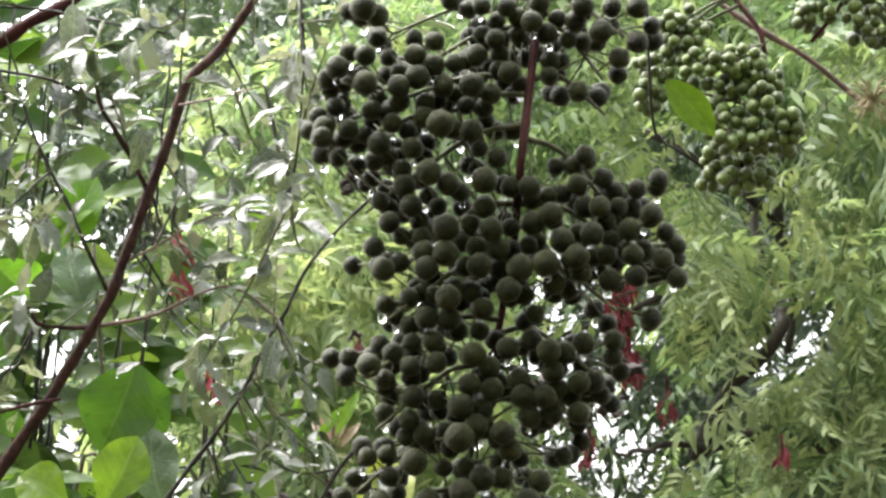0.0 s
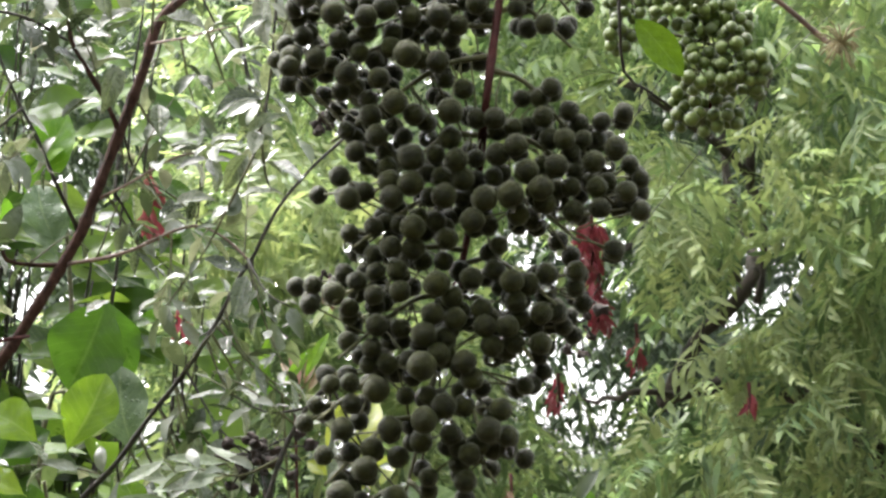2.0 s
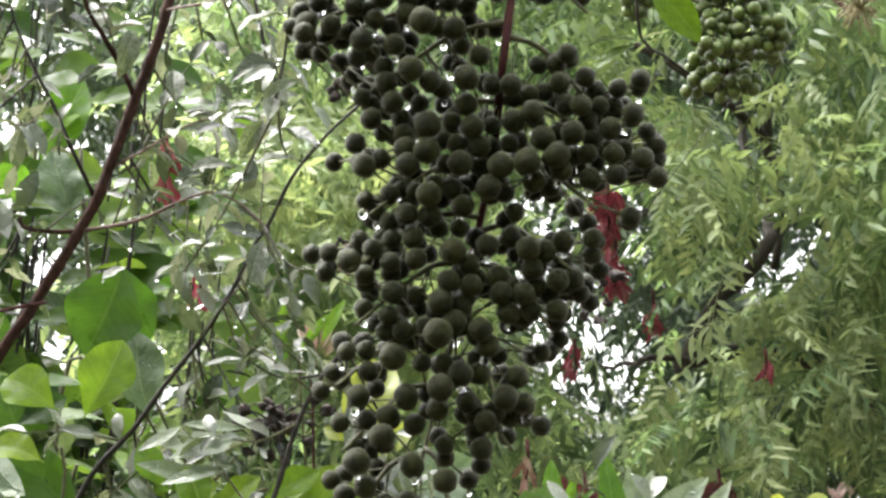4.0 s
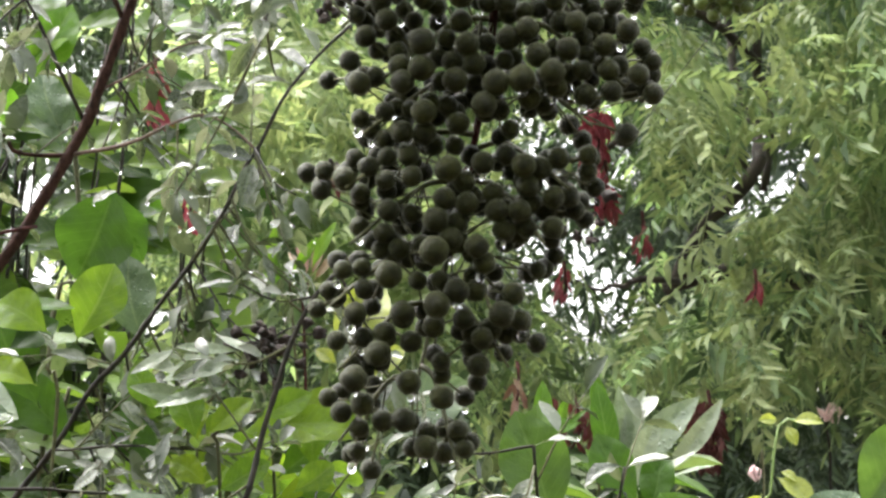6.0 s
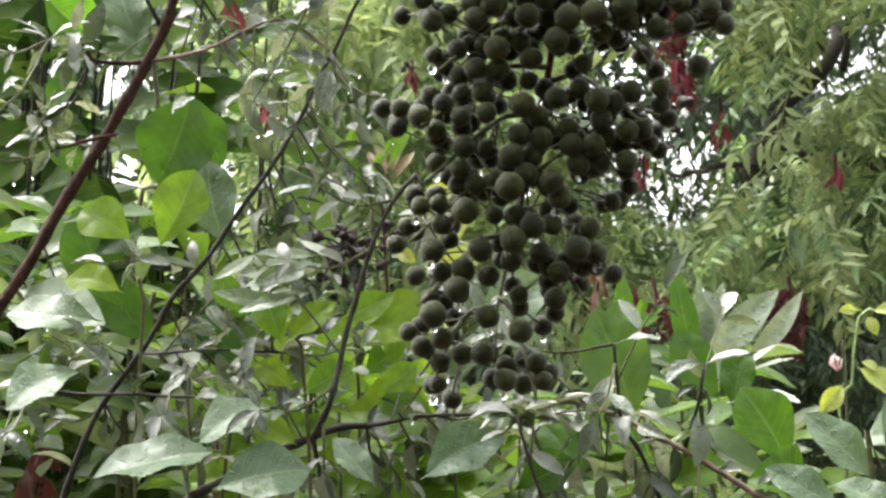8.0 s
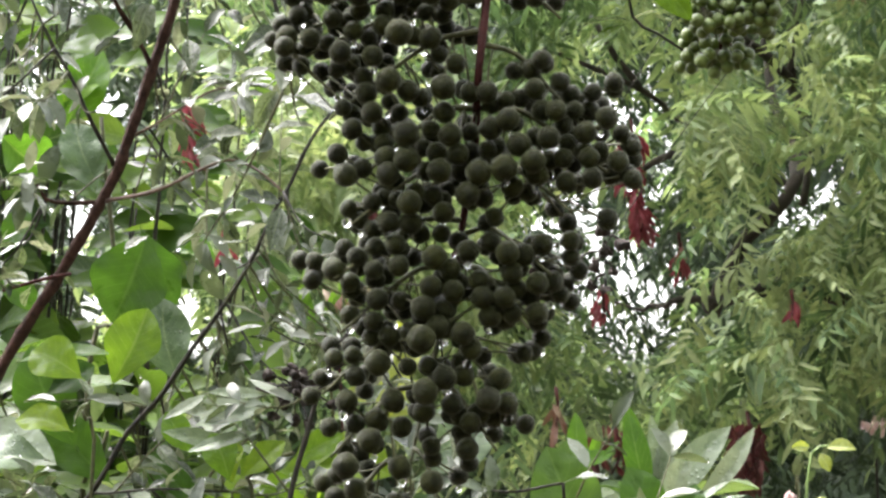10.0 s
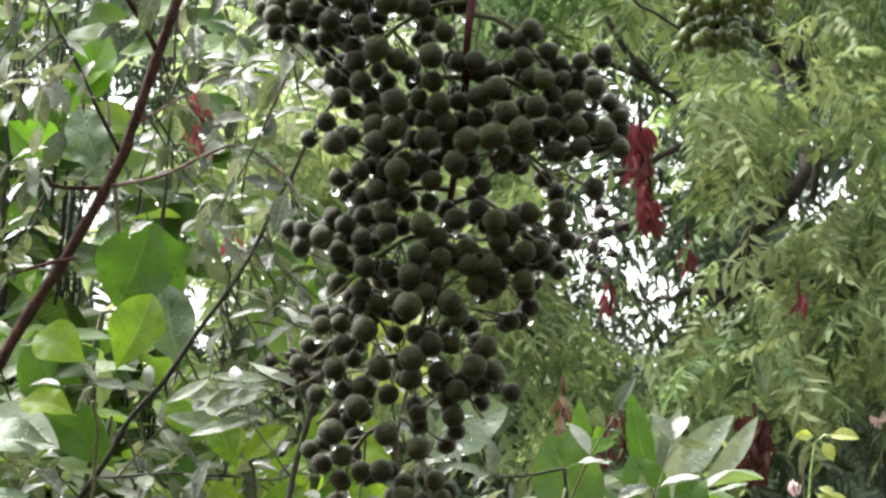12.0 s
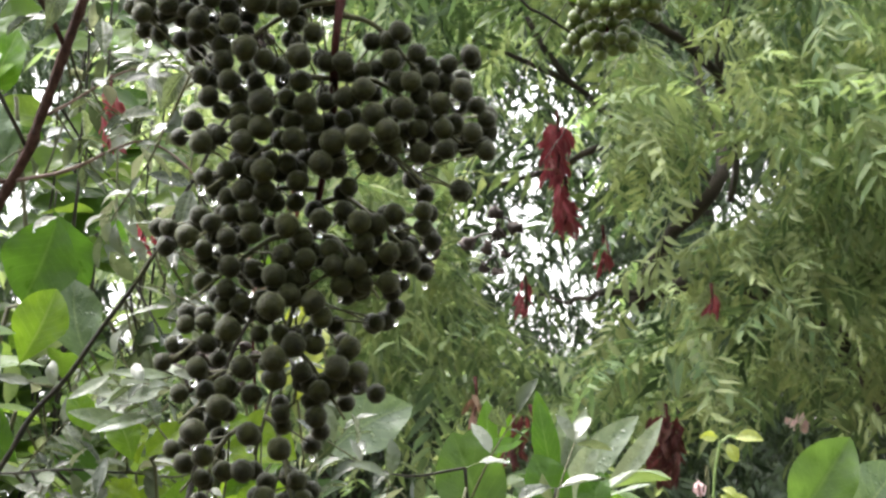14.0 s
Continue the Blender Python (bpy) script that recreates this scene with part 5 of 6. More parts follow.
plant("grey_leaf_plant", "plant with wide grey green leaves shining with rain", (-0.3, 1.5, 0), [
    ((-0.0931, 1.5000, 1.6359), (-0.0346, 1.5000, 1.6835), TILT), ((-0.2301, 1.3500, 1.5604), (-0.2956, 1.3200, 1.5562), TOP), ((-0.1690, 1.3700, 1.6900), (-0.2010, 1.3500, 1.6930), TILT, LANCE_LEAVES), ((-0.1670, 1.3700, 1.6850), (-0.2060, 1.3400, 1.6730), TOP, WIDE_LANCE), ((-0.1750, 1.4000, 1.6840), (-0.2250, 1.3800, 1.6840), TILT, WIDE_LANCE), ((-0.1720, 1.3600, 1.6650), (-0.2120, 1.3400, 1.6590), TOP, LANCE_LEAVES), ((-0.1880, 1.3800, 1.7020), (-0.1590, 1.3600, 1.6910), TOP, LANCE_LEAVES), ((-0.2160, 1.3900, 1.6930), (-0.2370, 1.3700, 1.6790), TILT, LANCE_LEAVES), ((-0.1970, 1.4000, 1.6600), (-0.2350, 1.3800, 1.6670), TILT, WIDE_LANCE),
    ((-0.3260, 1.4000, 1.6476), (-0.3855, 1.4000, 1.6589), TILT), ((-0.2767, 1.5800, 1.7149), (-0.2913, 1.5800, 1.7764), FRONT), ((-0.2291, 1.3200, 1.5355), (-0.1787, 1.3200, 1.5575), TILT),
    ((-0.3235, 1.3500, 1.6112), (-0.3598, 1.3200, 1.6027), TOP), ((-0.1953, 1.3500, 1.5901), (-0.2359, 1.3300, 1.5822), TOP), ((-0.0954, 1.3200, 1.5442), (-0.0527, 1.3200, 1.5731), TILT),
    ((-0.1242, 1.3200, 1.5403), (-0.1462, 1.3200, 1.5686), TILT), ((-0.3542, 1.6000, 1.8814), (-0.3708, 1.6000, 1.9269), FRONT), ((-0.3517, 1.6000, 1.8689), (-0.3687, 1.6000, 1.9143), FRONT),
], GREY_LEAVES, 3, grow=1.2, stems=[([(-0.3, 1.5, 0), (-0.28, 1.5, 0.9), (-0.2516, 1.4700, 1.5517), (-0.1932, 1.4700, 1.6807)], 0.006, 0.002)])
plant("broad_leaf_plant", "low plant with large dark green upright leaves", (0.12, 1.5, 0), [
    ((0.0390, 1.4600, 1.5850), (0.0100, 1.4600, 1.6650), FRONT, UPRIGHT),
    ((0.0310, 1.5000, 1.5990), (0.0210, 1.5000, 1.6720), LEFTY, UPRIGHT),
    ((0.0970, 1.4800, 1.5990), (0.0670, 1.4800, 1.6510), FRONT),
    ((0.1070, 1.5000, 1.5920), (0.1130, 1.5000, 1.6400), LEFTY),
    ((-0.0070, 1.4500, 1.5590), (0.0430, 1.4200, 1.5710), TILT, BROAD_LEAVES),
], SHADED_LEAVES, 14, stems=[([(0.12, 1.5, 0), (0.14, 1.48, 0.9), (0.0404, 1.4700, 1.5314), (0.0402, 1.4700, 1.5944)], 0.007, 0.003)])
plant("broad_leaf_plant", "low plant with rounded bright leaves, one lit through", (0.2, 1.45, 0), [
    ((0.1409, 1.4000, 1.5531), (0.1112, 1.4000, 1.6051), FRONT), ((-0.0183, 1.4500, 1.5662), (0.0325, 1.4200, 1.5744), TILT), ((0.0026, 1.4000, 1.5440), (-0.0211, 1.4200, 1.5815), TILT),
    ((0.1575, 1.3800, 1.5352), (0.1174, 1.3800, 1.5567), TILT), ((0.0552, 1.4000, 1.5409), (0.0962, 1.4000, 1.5637), TILT), ((-0.0426, 1.4000, 1.5359), (-0.0050, 1.4000, 1.5589), TILT),
], BROAD_LEAVES, 4, grow=1.1, stems=[([(0.2, 1.45, 0), (0.17, 1.45, 0.9), (0.0597, 1.4500, 1.5322), (0.0403, 1.4700, 1.5786)], 0.006, 0.003), ([(0.22, 1.4, 0), (0.2, 1.4, 1.0), (0.1408, 1.4000, 1.5345)], 0.006, 0.003)])
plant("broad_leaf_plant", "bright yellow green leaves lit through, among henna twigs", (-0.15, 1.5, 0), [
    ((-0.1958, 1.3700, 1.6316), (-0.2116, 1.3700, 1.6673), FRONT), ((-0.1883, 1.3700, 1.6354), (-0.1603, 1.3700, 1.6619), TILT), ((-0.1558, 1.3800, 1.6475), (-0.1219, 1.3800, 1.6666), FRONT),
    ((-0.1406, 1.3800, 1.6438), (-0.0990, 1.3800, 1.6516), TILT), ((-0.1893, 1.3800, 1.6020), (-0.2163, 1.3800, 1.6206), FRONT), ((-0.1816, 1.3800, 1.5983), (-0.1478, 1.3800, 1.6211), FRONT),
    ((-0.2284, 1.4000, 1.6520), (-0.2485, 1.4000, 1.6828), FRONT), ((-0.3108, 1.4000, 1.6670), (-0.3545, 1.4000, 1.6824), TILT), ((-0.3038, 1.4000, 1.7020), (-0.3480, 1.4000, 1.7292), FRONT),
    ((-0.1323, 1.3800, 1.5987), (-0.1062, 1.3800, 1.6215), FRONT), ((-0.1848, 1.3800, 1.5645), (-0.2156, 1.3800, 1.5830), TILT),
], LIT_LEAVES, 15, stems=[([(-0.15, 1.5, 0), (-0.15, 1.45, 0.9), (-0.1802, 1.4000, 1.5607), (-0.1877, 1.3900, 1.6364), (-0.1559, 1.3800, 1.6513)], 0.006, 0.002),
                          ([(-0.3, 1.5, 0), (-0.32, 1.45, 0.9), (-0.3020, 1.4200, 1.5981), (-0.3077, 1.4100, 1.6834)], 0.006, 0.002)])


def build_low_leaves():
    """Yellow green leaves, coloured as lit, that fill the gaps between the henna twigs low down."""
    rng = random.Random(61)
    a, b = Vector((-0.2651, 1.5000, 1.5228)), Vector((-0.1025, 1.5000, 1.6588))
    leaves, stems = [], []
    for k in range(9):
        x = a.x + (b.x - a.x) * (k + rng.random()) / 9
        top = a.z + (b.z - a.z) * rng.uniform(0.45, 1.0)
        y = rng.uniform(1.5, 1.6)
        stems.append(([(x * 0.6 - 0.05, 1.6, 0), (x * 0.8, 1.58, 0.8), (x, y, top)], 0.006, 0.002))
        for i in range(6):
            p = Vector((x, y, top - 0.028 * i + rng.gauss(0, 0.006)))
            d = Vector(((-1) ** i * rng.uniform(0.5, 1.0), rng.uniform(-0.7, 0.1), rng.uniform(-0.15, 0.6))).normalized()
            leaves.append((p, p + d * rng.uniform(0.045, 0.075), (rng.gauss(0, 0.3), -0.8, rng.uniform(0.3, 0.9))))
    plant("broad_leaf_plant", "low plants with yellow green oval leaves under the henna, coloured as lit", (-0.1, 1.6, 0), leaves, LIT_LEAVES, 62, stems=stems)


build_low_leaves()
plant("grey_leaf_plant", "plant with big pale green leaves beaded with rain", (0.3, 1.35, 0), [
    ((0.2392, 1.4000, 1.5969), (0.2729, 1.4000, 1.6515), TILT, UPRIGHT), ((0.2789, 1.4200, 1.5906), (0.3131, 1.4200, 1.6402), FRONT), ((0.1848, 1.3000, 1.5479), (0.1507, 1.3000, 1.5855), TILT), ((0.1917, 1.3000, 1.5514), (0.2195, 1.3000, 1.6035), TILT), ((0.1733, 1.3200, 1.5649), (0.2091, 1.3000, 1.5861), TOP),
    ((0.1622, 1.2800, 1.5310), (0.1251, 1.2800, 1.5544), TILT), ((0.2026, 1.2800, 1.5316), (0.1657, 1.2800, 1.5480), TILT),
], GREY_LEAVES, 5, grow=1.2, stems=[([(0.3, 1.35, 0), (0.28, 1.33, 1.0), (0.1847, 1.3000, 1.5376), (0.1883, 1.3000, 1.5548)], 0.006, 0.003)])
plant("oleander_shrub", "oleander shoots with long narrow grey green leaves", (0.2, 1.75, 0), [
    ((0.0840, 1.6000, 1.6210), (0.0690, 1.6000, 1.7010), FRONT, LANCE_GREEN),
    ((0.0890, 1.6200, 1.6220), (0.0860, 1.6200, 1.6980), FRONT),
    ((0.0910, 1.6200, 1.6240), (0.1060, 1.6200, 1.6960), FRONT),
    ((0.0920, 1.5800, 1.6180), (0.1450, 1.5800, 1.6880), TILT, WIDE_LANCE),
    ((0.1160, 1.6000, 1.6230), (0.1640, 1.6000, 1.6880), TILT),
    ((0.1170, 1.5800, 1.6210), (0.1520, 1.5400, 1.6360), TOP),
    ((0.0990, 1.5300, 1.6130), (0.1370, 1.5000, 1.6440), TOP),
    ((0.1030, 1.5000, 1.5980), (0.1500, 1.4600, 1.6080), TOP),
    ((0.0930, 1.5500, 1.6090), (0.1150, 1.5500, 1.6680), TILT, WIDE_LANCE),
    ((0.0850, 1.5600, 1.6140), (0.0620, 1.5600, 1.6470), TILT, LANCE_GREEN),
    ((0.0480, 1.5800, 1.6610), (0.0620, 1.5800, 1.6750), TILT, LANCE_GREEN),
], LANCE_LEAVES, 6, stems=[([(0.2, 1.75, 0), (0.2, 1.7, 0.9), (0.0878, 1.6000, 1.5799), (0.0920, 1.6000, 1.6315)], 0.007, 0.003)])
plant("oleander_shrub", "oleander shoots with long narrow fresh green leaves", (0.16, 1.85, 0), [
    ((0.0822, 1.6300, 1.6457), (0.0667, 1.6300, 1.7097), FRONT), ((0.0800, 1.6300, 1.6413), (0.0956, 1.6400, 1.6862), FRONT), ((0.0583, 1.6500, 1.6688), (0.0274, 1.6000, 1.6613), TILT),
    ((0.0317, 1.6500, 1.6419), (0.0270, 1.6500, 1.7045), FRONT), ((0.0361, 1.6600, 1.6513), (0.0472, 1.6600, 1.6919), FRONT), ((-0.2021, 1.7000, 1.7780), (-0.1959, 1.7000, 1.8300), FRONT),
    ((-0.1879, 1.7000, 1.7733), (-0.2099, 1.7000, 1.8205), FRONT), ((-0.1833, 1.7000, 1.7828), (-0.1604, 1.7000, 1.8205), FRONT), ((-0.1647, 1.7000, 1.7922), (-0.1464, 1.7000, 1.8346), FRONT),
], LANCE_GREEN, 7, stems=[([(0.16, 1.85, 0), (0.15, 1.8, 0.9), (0.0762, 1.6500, 1.5801), (0.0758, 1.6400, 1.6506)], 0.007, 0.002), ([(-0.1, 1.9, 0), (-0.12, 1.8, 1.0), (-0.1750, 1.7200, 1.6905), (-0.1833, 1.7000, 1.7828)], 0.007, 0.002)])
plant("sapling", "thin green sapling with small lemon yellow leaves", (0.3, 1.7, 0), [
    ((0.1992, 1.6500, 1.6166), (0.1807, 1.6400, 1.5951), FRONT), ((0.2105, 1.6500, 1.6742), (0.1964, 1.6400, 1.6743), FRONT), ((0.2171, 1.6500, 1.6698), (0.2246, 1.6400, 1.6560), FRONT),
    ((0.2215, 1.6500, 1.6733), (0.2443, 1.6400, 1.6759), TILT), ((0.2102, 1.6500, 1.6299), (0.2382, 1.6300, 1.6120), TILT), ((0.2125, 1.6500, 1.6343), (0.2244, 1.6400, 1.6296), TILT),
], YELLOW_LEAVES, 8, PALE_STALK, "sapling",
    [([(0.3, 1.7, 0), (0.27, 1.68, 1.0), (0.1998, 1.6600, 1.5461), (0.2058, 1.6500, 1.6166), (0.2118, 1.6500, 1.6697), (0.2258, 1.6500, 1.6751)], 0.006, 0.0016)])


def build_dark_shrub():
    """A tall leafy shrub between the henna and the neem tree, its leaves along many slender stems."""
    rng = random.Random(71)
    t = thing("leafy_shrub", (-0.75, 2.15, 0), "tall shrub with smooth dark green oval leaves behind the henna", "shrub")
    a, b = Vector((-0.6429, 2.1000, 1.7351)), Vector((-0.3334, 2.1000, 2.4187))
    poses = []
    for k in range(64):
        u = rng.random() ** 1.6
        x, y = a.x + (b.x - a.x) * u, rng.uniform(1.95, 2.35)
        top = a.z + (b.z - a.z) * rng.uniform(0.3, 1.1) * (1 - 0.35 * u)
        bm = bmesh.new()
        line = tube(bm, [(-0.75 + rng.uniform(-0.08, 0.08), 2.15, 0), (x - 0.1, y, 1.0), (x - 0.02, y, (1.0 + top) * 0.5 + 0.1), (x, y, top)], 0.005, 0.0012, 5, 0.03, 0.004)
        if any(in_gap(p, CLEAN_GAPS) for p in line):
            bm.free()
            continue
        part("stem", bm, DARK_BARK, t)
        for p in line[len(line) // 3::2]:
            for s in (-1, 1):
                if rng.random() < 0.3 or p.z < 1.45:
                    continue
                d = Vector((s * rng.uniform(0.4, 1.0), rng.uniform(-0.8, 0.3), rng.uniform(-0.4, 0.4))).normalized()
                poses.append((rng.randrange(3), leaf_pose(p, p + d * rng.uniform(0.05, 0.095), (rng.gauss(0, 0.4), -0.7, rng.uniform(0.2, 1.0)))))
    poses = [(i, m) for i, m in poses if not any(in_gap(m @ Vector((0, k, 0)), NEAR_GAPS, 0.008) for k in (0.0, 0.35, 0.7, 1.0))]
    rng.shuffle(poses)
    for i, m in poses[:150]:
        link_mesh("leaf", SHRUB_LEAVES[i], t, m)
    joined("leaf_mass", SHRUB_LOW, poses[150:], SHRUB_MASS, t)["kind"] = "stuff"


SHRUB_TONES = [(0.014, 0.036, 0.006), (0.032, 0.074, 0.010), (0.060, 0.116, 0.018), (0.088, 0.150, 0.024)]
SHRUB_LEAF = leaf_material("shrub_leaf", SHRUB_TONES, 0.42, 0.5, veins=0.15, wet=0.3, size=0.12, spec=0.15)
SHRUB_MASS = leaf_material("shrub_leaf_mass", SHRUB_TONES, 0.42, 0.5, islands=True, wet=0.3, spec=0.15)
SHRUB_LEAVES = [leaf_mesh("leaf", SHRUB_LEAF, 0.48 + 0.05 * i, 1.05, 0.15, 0.15, 0.08, 120 + i, 10, 3) for i in range(3)]
SHRUB_LOW = [leaf_mesh("leaf", SHRUB_MASS, 0.48 + 0.05 * i, 1.05, 0.15, 0.15, 0.08, 120 + i, 6, 2) for i in range(3)]
build_dark_shrub()


def build_undergrowth():
    """Mixed low leaves that fill the lower part behind the plants."""
    rng = random.Random(33)
    t = thing("undergrowth", (0, 1.9, 0), "mixed low green undergrowth behind the plants", "undergrowth", kind="stuff")
    poses = []
    for k in range(9500):
        x, y = rng.uniform(-0.95, 0.95), rng.uniform(1.58, 2.25)
        rim = 1 - (x / 0.95) ** 4
        crest = (1.56 + 0.19 * min(1, max(0, -0.3 - 4 * x)) + 0.08 * math.sin(x * 9 + 1) - 0.12 * x) * (0.55 + 0.45 * rim) + 0.05 * noise.noise((x * 6, y * 6, 0))
        z = rng.uniform(1.2, 1.86) if k % 5 else rng.uniform(0.15, 1.3)
        if z > crest or abs(y - 1.92) > 0.34 * (0.5 + 0.5 * rim) + 0.06 * noise.noise((x * 5, z * 5, 3)):
            continue
        b = Vector((x, y, z))
        if in_gap(b, NEAR_GAPS, 0.03):
            continue
        d = Vector((rng.uniform(-1, 1), rng.uniform(-1, 0.2), rng.uniform(-0.3, 0.4))).normalized()
        poses.append((rng.randrange(7), leaf_pose(b, b + d * rng.uniform(0.04, 0.09), UP + Vector((rng.gauss(0, 0.5), -0.3, 0)))))
    joined("leaf_mass", HENNA_LOW, poses, UNDER, t)["kind"] = "stuff"
    bm = bmesh.new()
    for _ in range(45):
        x, y = rng.uniform(-0.6, 0.6), rng.uniform(1.65, 2.1)
        tube(bm, [(x, y, 0), (x + rng.uniform(-0.1, 0.1), y, 0.8), (x + rng.uniform(-0.15, 0.15), y, rng.uniform(1.3, 1.6))], 0.003, 0.0012, 5, 0.1)
    part("stem", bm, DARK_BARK, t)["kind"] = "stuff"


build_undergrowth()


# ---------------------------------------------------------------- withered red and brown leaves, flower, seed heads
def red_spray(c, half_w, half_h, count, seed, mats=None, label="bunch of withered red leaves hanging in the branches", size=1.0):
    rng = random.Random(seed)
    c = Vector(c)
    t = thing("withered_leaves", c + Vector((0, 0, half_h)), label, "dry leaves", "withered leaf bunches")
    bm = bmesh.new()
    tube(bm, [c + Vector((0, 0, half_h * 1.3)), c + Vector((half_w * 0.2, 0, 0)), c - Vector((0, 0, half_h * 0.8))], 0.0022, 0.001, 6, 0.02)
    part("stalk", bm, RED_STEM, t)
    for _ in range(count):
        b = c + Vector((rng.uniform(-0.5, 0.5) * half_w, rng.uniform(-0.02, 0.02), rng.uniform(-0.5, 1) * half_h))
        d = Vector((rng.uniform(-0.7, 0.7), rng.uniform(-0.5, 0.5), -1)).normalized()
        link_mesh("leaflet", (mats or RED_LEAFLETS)[rng.randrange(len(mats or RED_LEAFLETS))], t,
                  leaf_pose(b, b + d * size * rng.uniform(0.022, 0.04), (rng.gauss(0, 0.6), -1, rng.gauss(0, 0.3))))


red_spray((0.078, 2.45, 2.062), 0.020, 0.040, 70, 1, size=0.9)
red_spray((0.089, 2.45, 1.998), 0.016, 0.028, 40, 2, size=0.85)
red_spray((0.134, 2.45, 1.944), 0.009, 0.024, 22, 3, size=0.7)
red_spray((0.043, 2.45, 1.885), 0.012, 0.022, 16, 4, size=0.7)
red_spray((-0.364, 2.0, 2.002), 0.012, 0.034, 26, 5, size=0.75)
red_spray((0.1991, 2.2500, 1.6938), 0.032, 0.042, 130, 6, SHADED_RED_LEAFLETS, label="bunch of dark red withered leaves near the ground plants", size=0.65)
red_spray((0.0539, 2.2000, 1.7020), 0.05, 0.03, 44, 7, SHADED_RED_LEAFLETS, size=0.6)
red_spray((-0.3009, 1.8800, 1.8735), 0.008, 0.014, 6, 8, size=0.7)
red_spray((0.2479, 2.2500, 1.8615), 0.009, 0.014, 8, 9, size=0.6)
plant("withered_shoot", "upright shoot with withered pinkish brown narrow leaves", (-0.08, 1.85, 0), [
    ((-0.1743, 1.7500, 1.7915), (-0.1847, 1.7500, 1.8337), FRONT), ((-0.1705, 1.7500, 1.7929), (-0.1614, 1.7500, 1.8366), FRONT), ((-0.1763, 1.7500, 1.7900), (-0.1922, 1.7500, 1.8172), FRONT), ((-0.1680, 1.7500, 1.7891), (-0.1505, 1.7500, 1.8172), FRONT),
], BROWN_LEAVES, 17, RED_STEM, "shoot", [([(-0.08, 1.85, 0), (-0.07, 1.8, 1.0), (-0.1714, 1.7700, 1.6941), (-0.1724, 1.7500, 1.7939)], 0.006, 0.002)])
red_spray((-0.2038, 2.2000, 1.9587), 0.008, 0.012, 6, 11, SHADED_RED_LEAFLETS, size=0.6)
red_spray((-0.4525, 1.7000, 1.5425), 0.025, 0.03, 14, 12, SHADED_RED_LEAFLETS)
red_spray((-0.3058, 1.7000, 1.5396), 0.03, 0.025, 10, 13, BROWN_LEAVES, "dead brown leaves caught in the undergrowth")
red_spray((-0.0041, 2.2000, 1.7436), 0.012, 0.02, 8, 14, BROWN_LEAVES, "upright tuft of withered pinkish brown leaves")


def build_pink_flower():
    rng = random.Random(2)
    c = Vector((0.444, 3.2, 1.801))
    t = thing("pink_flower", c, "pale pink blossom among the leaves", "flower")
    for k in range(12):
        d = Vector((rng.uniform(-1, 1), rng.uniform(-1, 0.3), rng.uniform(-1, 1))).normalized()
        link_mesh("petal", PETALS[k % 2], t, leaf_pose(c, c + d * rng.uniform(0.016, 0.028), (rng.gauss(0, 0.5), -1, 0.4)))
    bm = bmesh.new()
    tube(bm, [c, c + Vector((0.01, 0.02, -0.25)), (c.x, c.y + 0.1, 0)], 0.002, 0.004, 6, 0.05)
    part("stalk", bm, DARK_BARK, t)


build_pink_flower()


def build_bud():
    top, low = Vector((0.203, 1.75, 1.64)), Vector((0.211, 1.75, 1.61))
    t = thing("flower_bud", (low.x, low.y, 0), "small closed pink bud on a thin green stalk", "flower")
    for k in range(5):
        side = Vector((0.004 * math.cos(k * 1.26), 0.004 * math.sin(k * 1.26), 0))
        link_mesh("petal", (PETALS[k % 2], BROWN_LEAVES[0])[k % 2], t, leaf_pose(top - Vector((-0.002, 0, 0.011)), top + side * 0.7 + Vector((-0.003, 0, 0.004)), side))
    bm = bmesh.new()
    tube(bm, [(low.x, low.y, 0), (low.x, low.y, 1.0), low, top - Vector((-0.002, 0, 0.010))], 0.0022, 0.0010, 6, 0.02)
    part("stalk", bm, STALK, t)


build_bud()


def husk_cluster(c, spread, count, seed, label, size=0.0036, hung=None):
    rng = random.Random(seed)
    c = Vector(c)
    t = thing("seed_head", c, label, "seed head", "dry seed heads")
    if hung:
        bm = bmesh.new()
        tube(bm, [hung, (c + Vector(hung)) * 0.5 - Vector((0.03, 0, 0)), c + Vector((0, 0, 0.004)), c - Vector((0, 0, spread[1]))], 0.00022, 0.00022, 4, 0.02)
        part("thread", bm, DARK_BARK, t)
    for k in range(count):
        p = c + Vector((rng.gauss(0, 1) * spread[0], rng.gauss(0, 0.012 if spread[0] > 0.01 else 0.003), rng.gauss(0, 1) * spread[1]))
        bm = bmesh.new()
        foot = Vector((c.x, c.y, p.z + 0.005)) if hung else c
        tube(bm, [foot, (foot + p) * 0.5 + Vector((0, 0, 0.002)), p], 0.0006 if hung else 0.0008, 0.0006, 4, 0.008)
        part("stalk", bm, DARK_BARK, t)
        bm = bmesh.new()
        bmesh.ops.create_icosphere(bm, subdivisions=2, radius=size * rng.uniform(0.75, 1.2), matrix=Matrix.Translation(p))
        for v in bm.verts:
            v.co += Vector((noise.noise(v.co * 320), noise.noise(v.co * 320 + Vector((5, 0, 0))), noise.noise(v.co * 320 + Vector((0, 5, 0))))) * size * 1.1
        part("husk", bm, DRY, t)


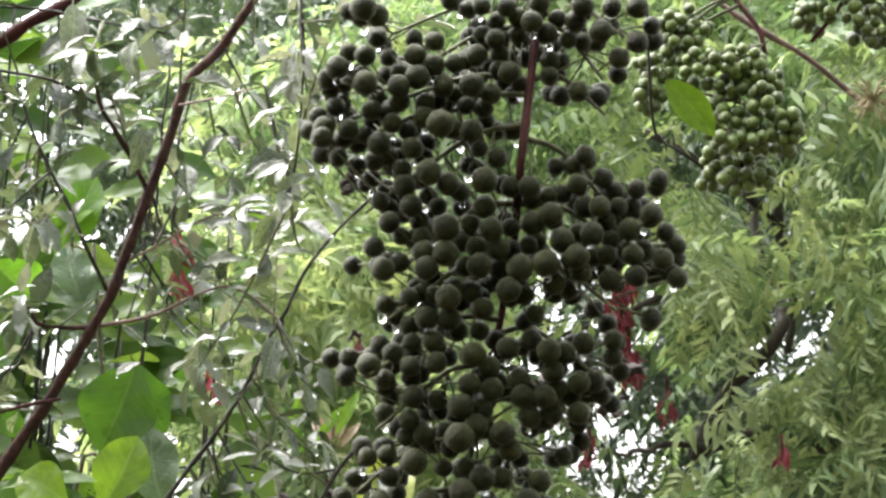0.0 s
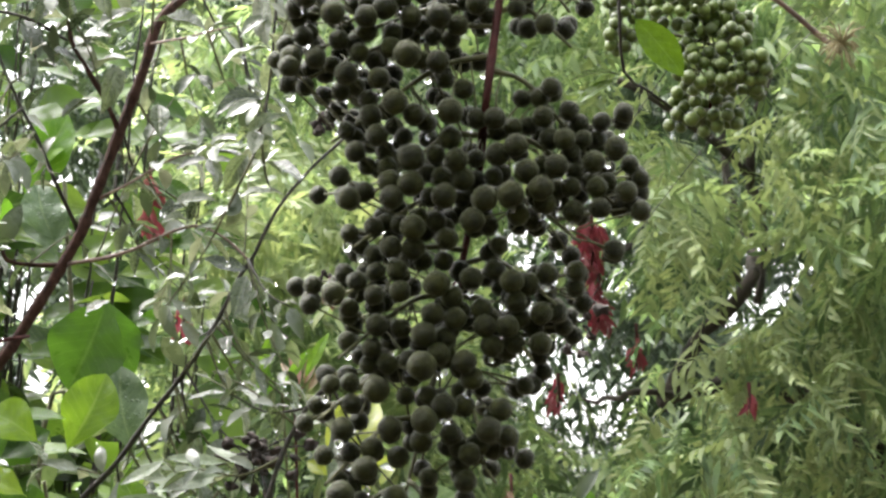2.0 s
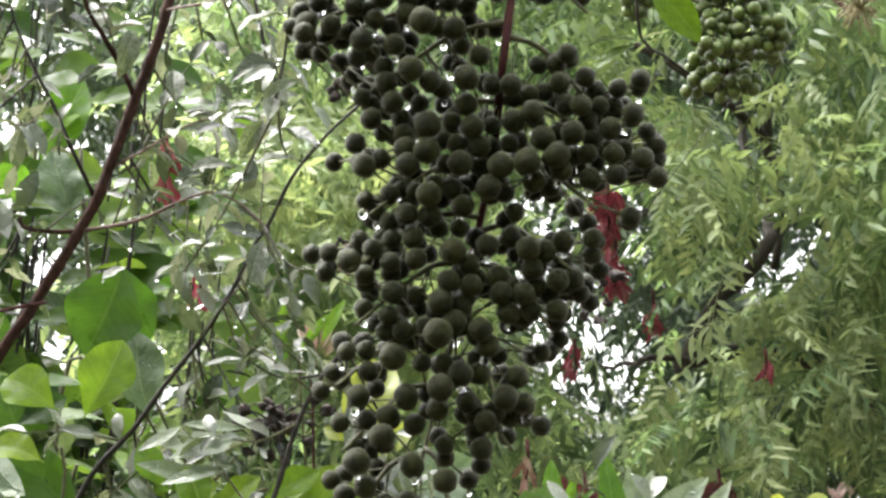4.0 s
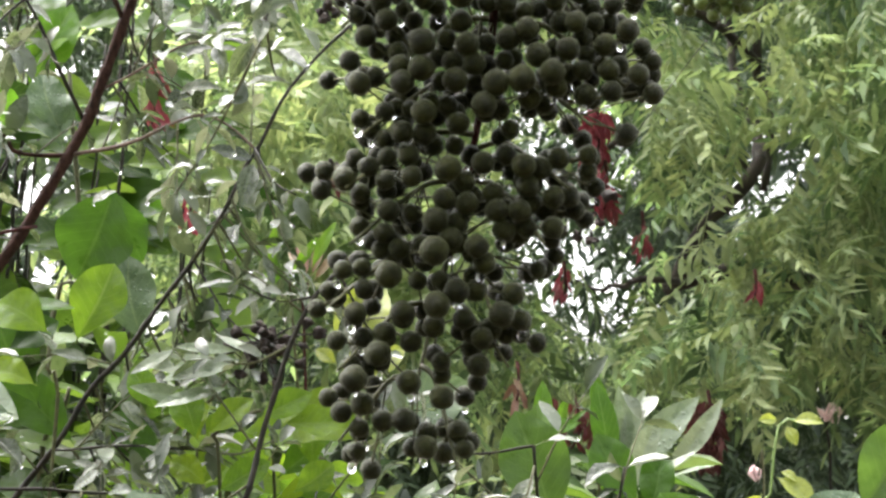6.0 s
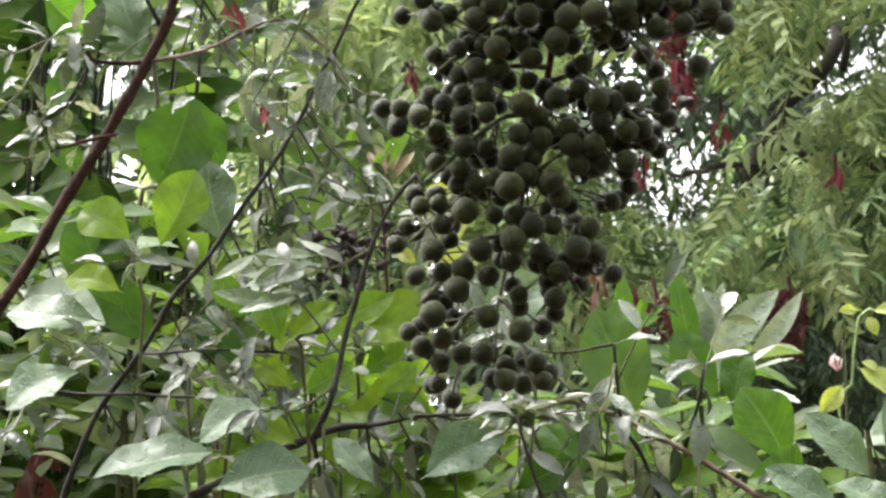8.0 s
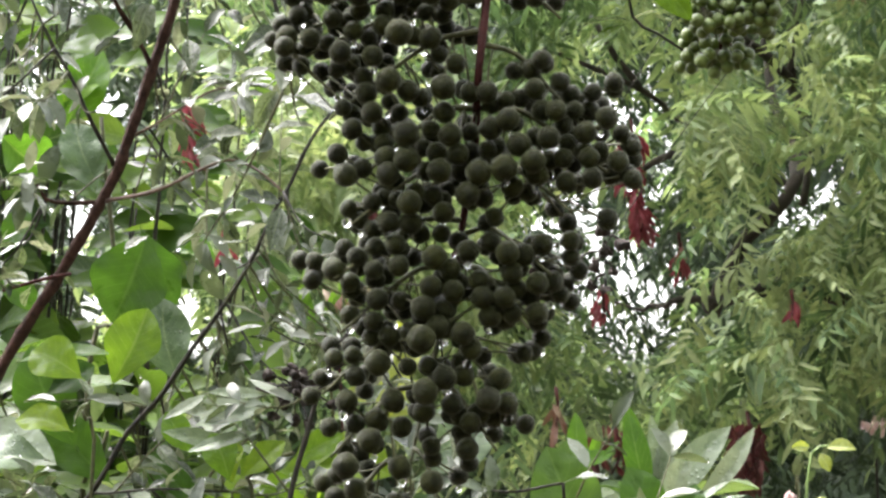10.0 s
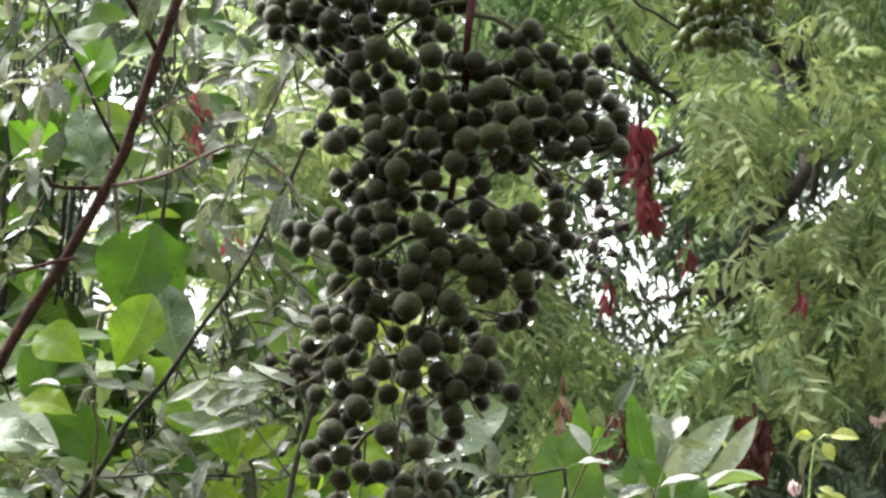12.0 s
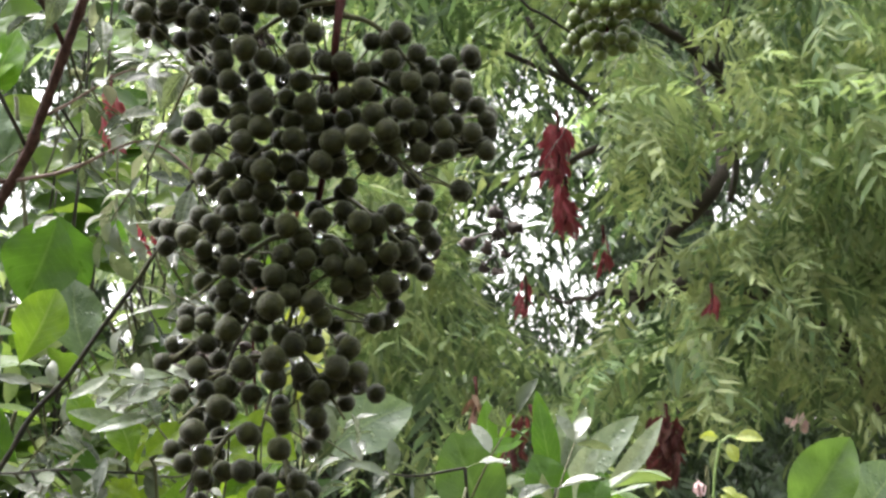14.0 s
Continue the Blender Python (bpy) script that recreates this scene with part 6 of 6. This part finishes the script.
husk_cluster((-0.1622, 1.4200, 1.7005), (0.02, 0.012), 26, 1, "cluster of dry dark brown seed husks on a twig")
husk_cluster((0.0539, 1.0000, 1.7272), (0.0040, 0.0115), 9, 2, "small string of dry dark husks beside the berries", 0.0028, (0.30, 0.895, 1.965))
husk_cluster((0.0202, 1.0000, 1.7184), (0.003, 0.006), 4, 3, "two or three dry dark husks below the berries", 0.0030, (0.25, 0.87, 1.99))
husk_cluster((-0.1258, 1.4000, 1.9266), (0.008, 0.004), 5, 4, "few dry dark husks on a thin twig")
husk_cluster((-0.1152, 1.4000, 1.8208), (0.002, 0.003), 3, 5, "dry dark husk beside the berries", 0.002)


# ---------------------------------------------------------------- raindrops
def build_drops():
    rng = random.Random(12)
    bm = bmesh.new()
    bmesh.ops.create_icosphere(bm, subdivisions=2, radius=1.0)
    for v in bm.verts:
        if v.co.z > 0:
            v.co.z *= 1.25
    me = bpy.data.meshes.new("drop")
    bm.to_mesh(me)
    bm.free()
    poses = []
    for p in BERRIES:
        if rng.random() < 0.22:
            r = rng.uniform(0.0007, 0.0013)
            poses.append((0, Matrix.Translation(p + Vector((rng.gauss(0, 0.0006), -0.0006, -0.0041))) @ Matrix.Diagonal((r, r, r * 1.2, 1))))
    deps = [o for o in SHRUB.children if o.name.startswith("leaf") and o.data.name.startswith("leaf") and not o.name.startswith("leaf_mass")]
    for o in deps:
        if rng.random() < 0.6:
            tip = o.matrix_basis @ Vector((0, 0.97, -0.1))
            r = rng.uniform(0.0007, 0.0015)
            poses.append((0, Matrix.Translation(tip + Vector((0, 0, -r))) @ Matrix.Diagonal((r, r, r * 1.2, 1))))
    for k in range(700):
        q = Vector((rng.uniform(-0.6, 0.55), rng.uniform(1.35, 1.7), rng.uniform(1.45, 2.05)))
        if q.x > -0.1 and q.z > 1.7:
            continue
        r = rng.uniform(0.0006, 0.0013)
        hit = min(LEAF_TIPS, key=lambda p: (p - q).length_squared)
        if (hit - q).length < 0.05:
            poses.append((0, Matrix.Translation(hit + Vector((0, 0, -r))) @ Matrix.Diagonal((r, r, r * 1.2, 1))))
    ob = joined("raindrops", [me], poses, WATER)
    tagged(ob, "clear raindrops hanging from berries, twigs and leaf tips", "raindrops", kind="stuff")


build_drops()


# ---------------------------------------------------------------- behind the camera
def build_shade_hedge():
    # Unseen hedge, added to keep sky light off the sides facing the camera.
    rng = random.Random(40)
    t = thing("shade_hedge", (0, -3.6, 0), "unseen dense hedge added behind the camera to block sky light", "hedge")
    poses = []
    for _ in range(3000):
        a = rng.uniform(-2.6, 2.6)
        d = rng.uniform(3.3, 4.4)
        p = (math.sin(a * 0.6) * d * 1.6, -math.cos(a * 0.6) * d, rng.uniform(0, 4.8))
        poses.append((rng.randrange(6), frond_pose(p, rng, rng.uniform(3.0, 4.4))))
    joined("foliage", FAR_FRONDS, poses, FAR, t)["kind"] = "stuff"


build_shade_hedge()
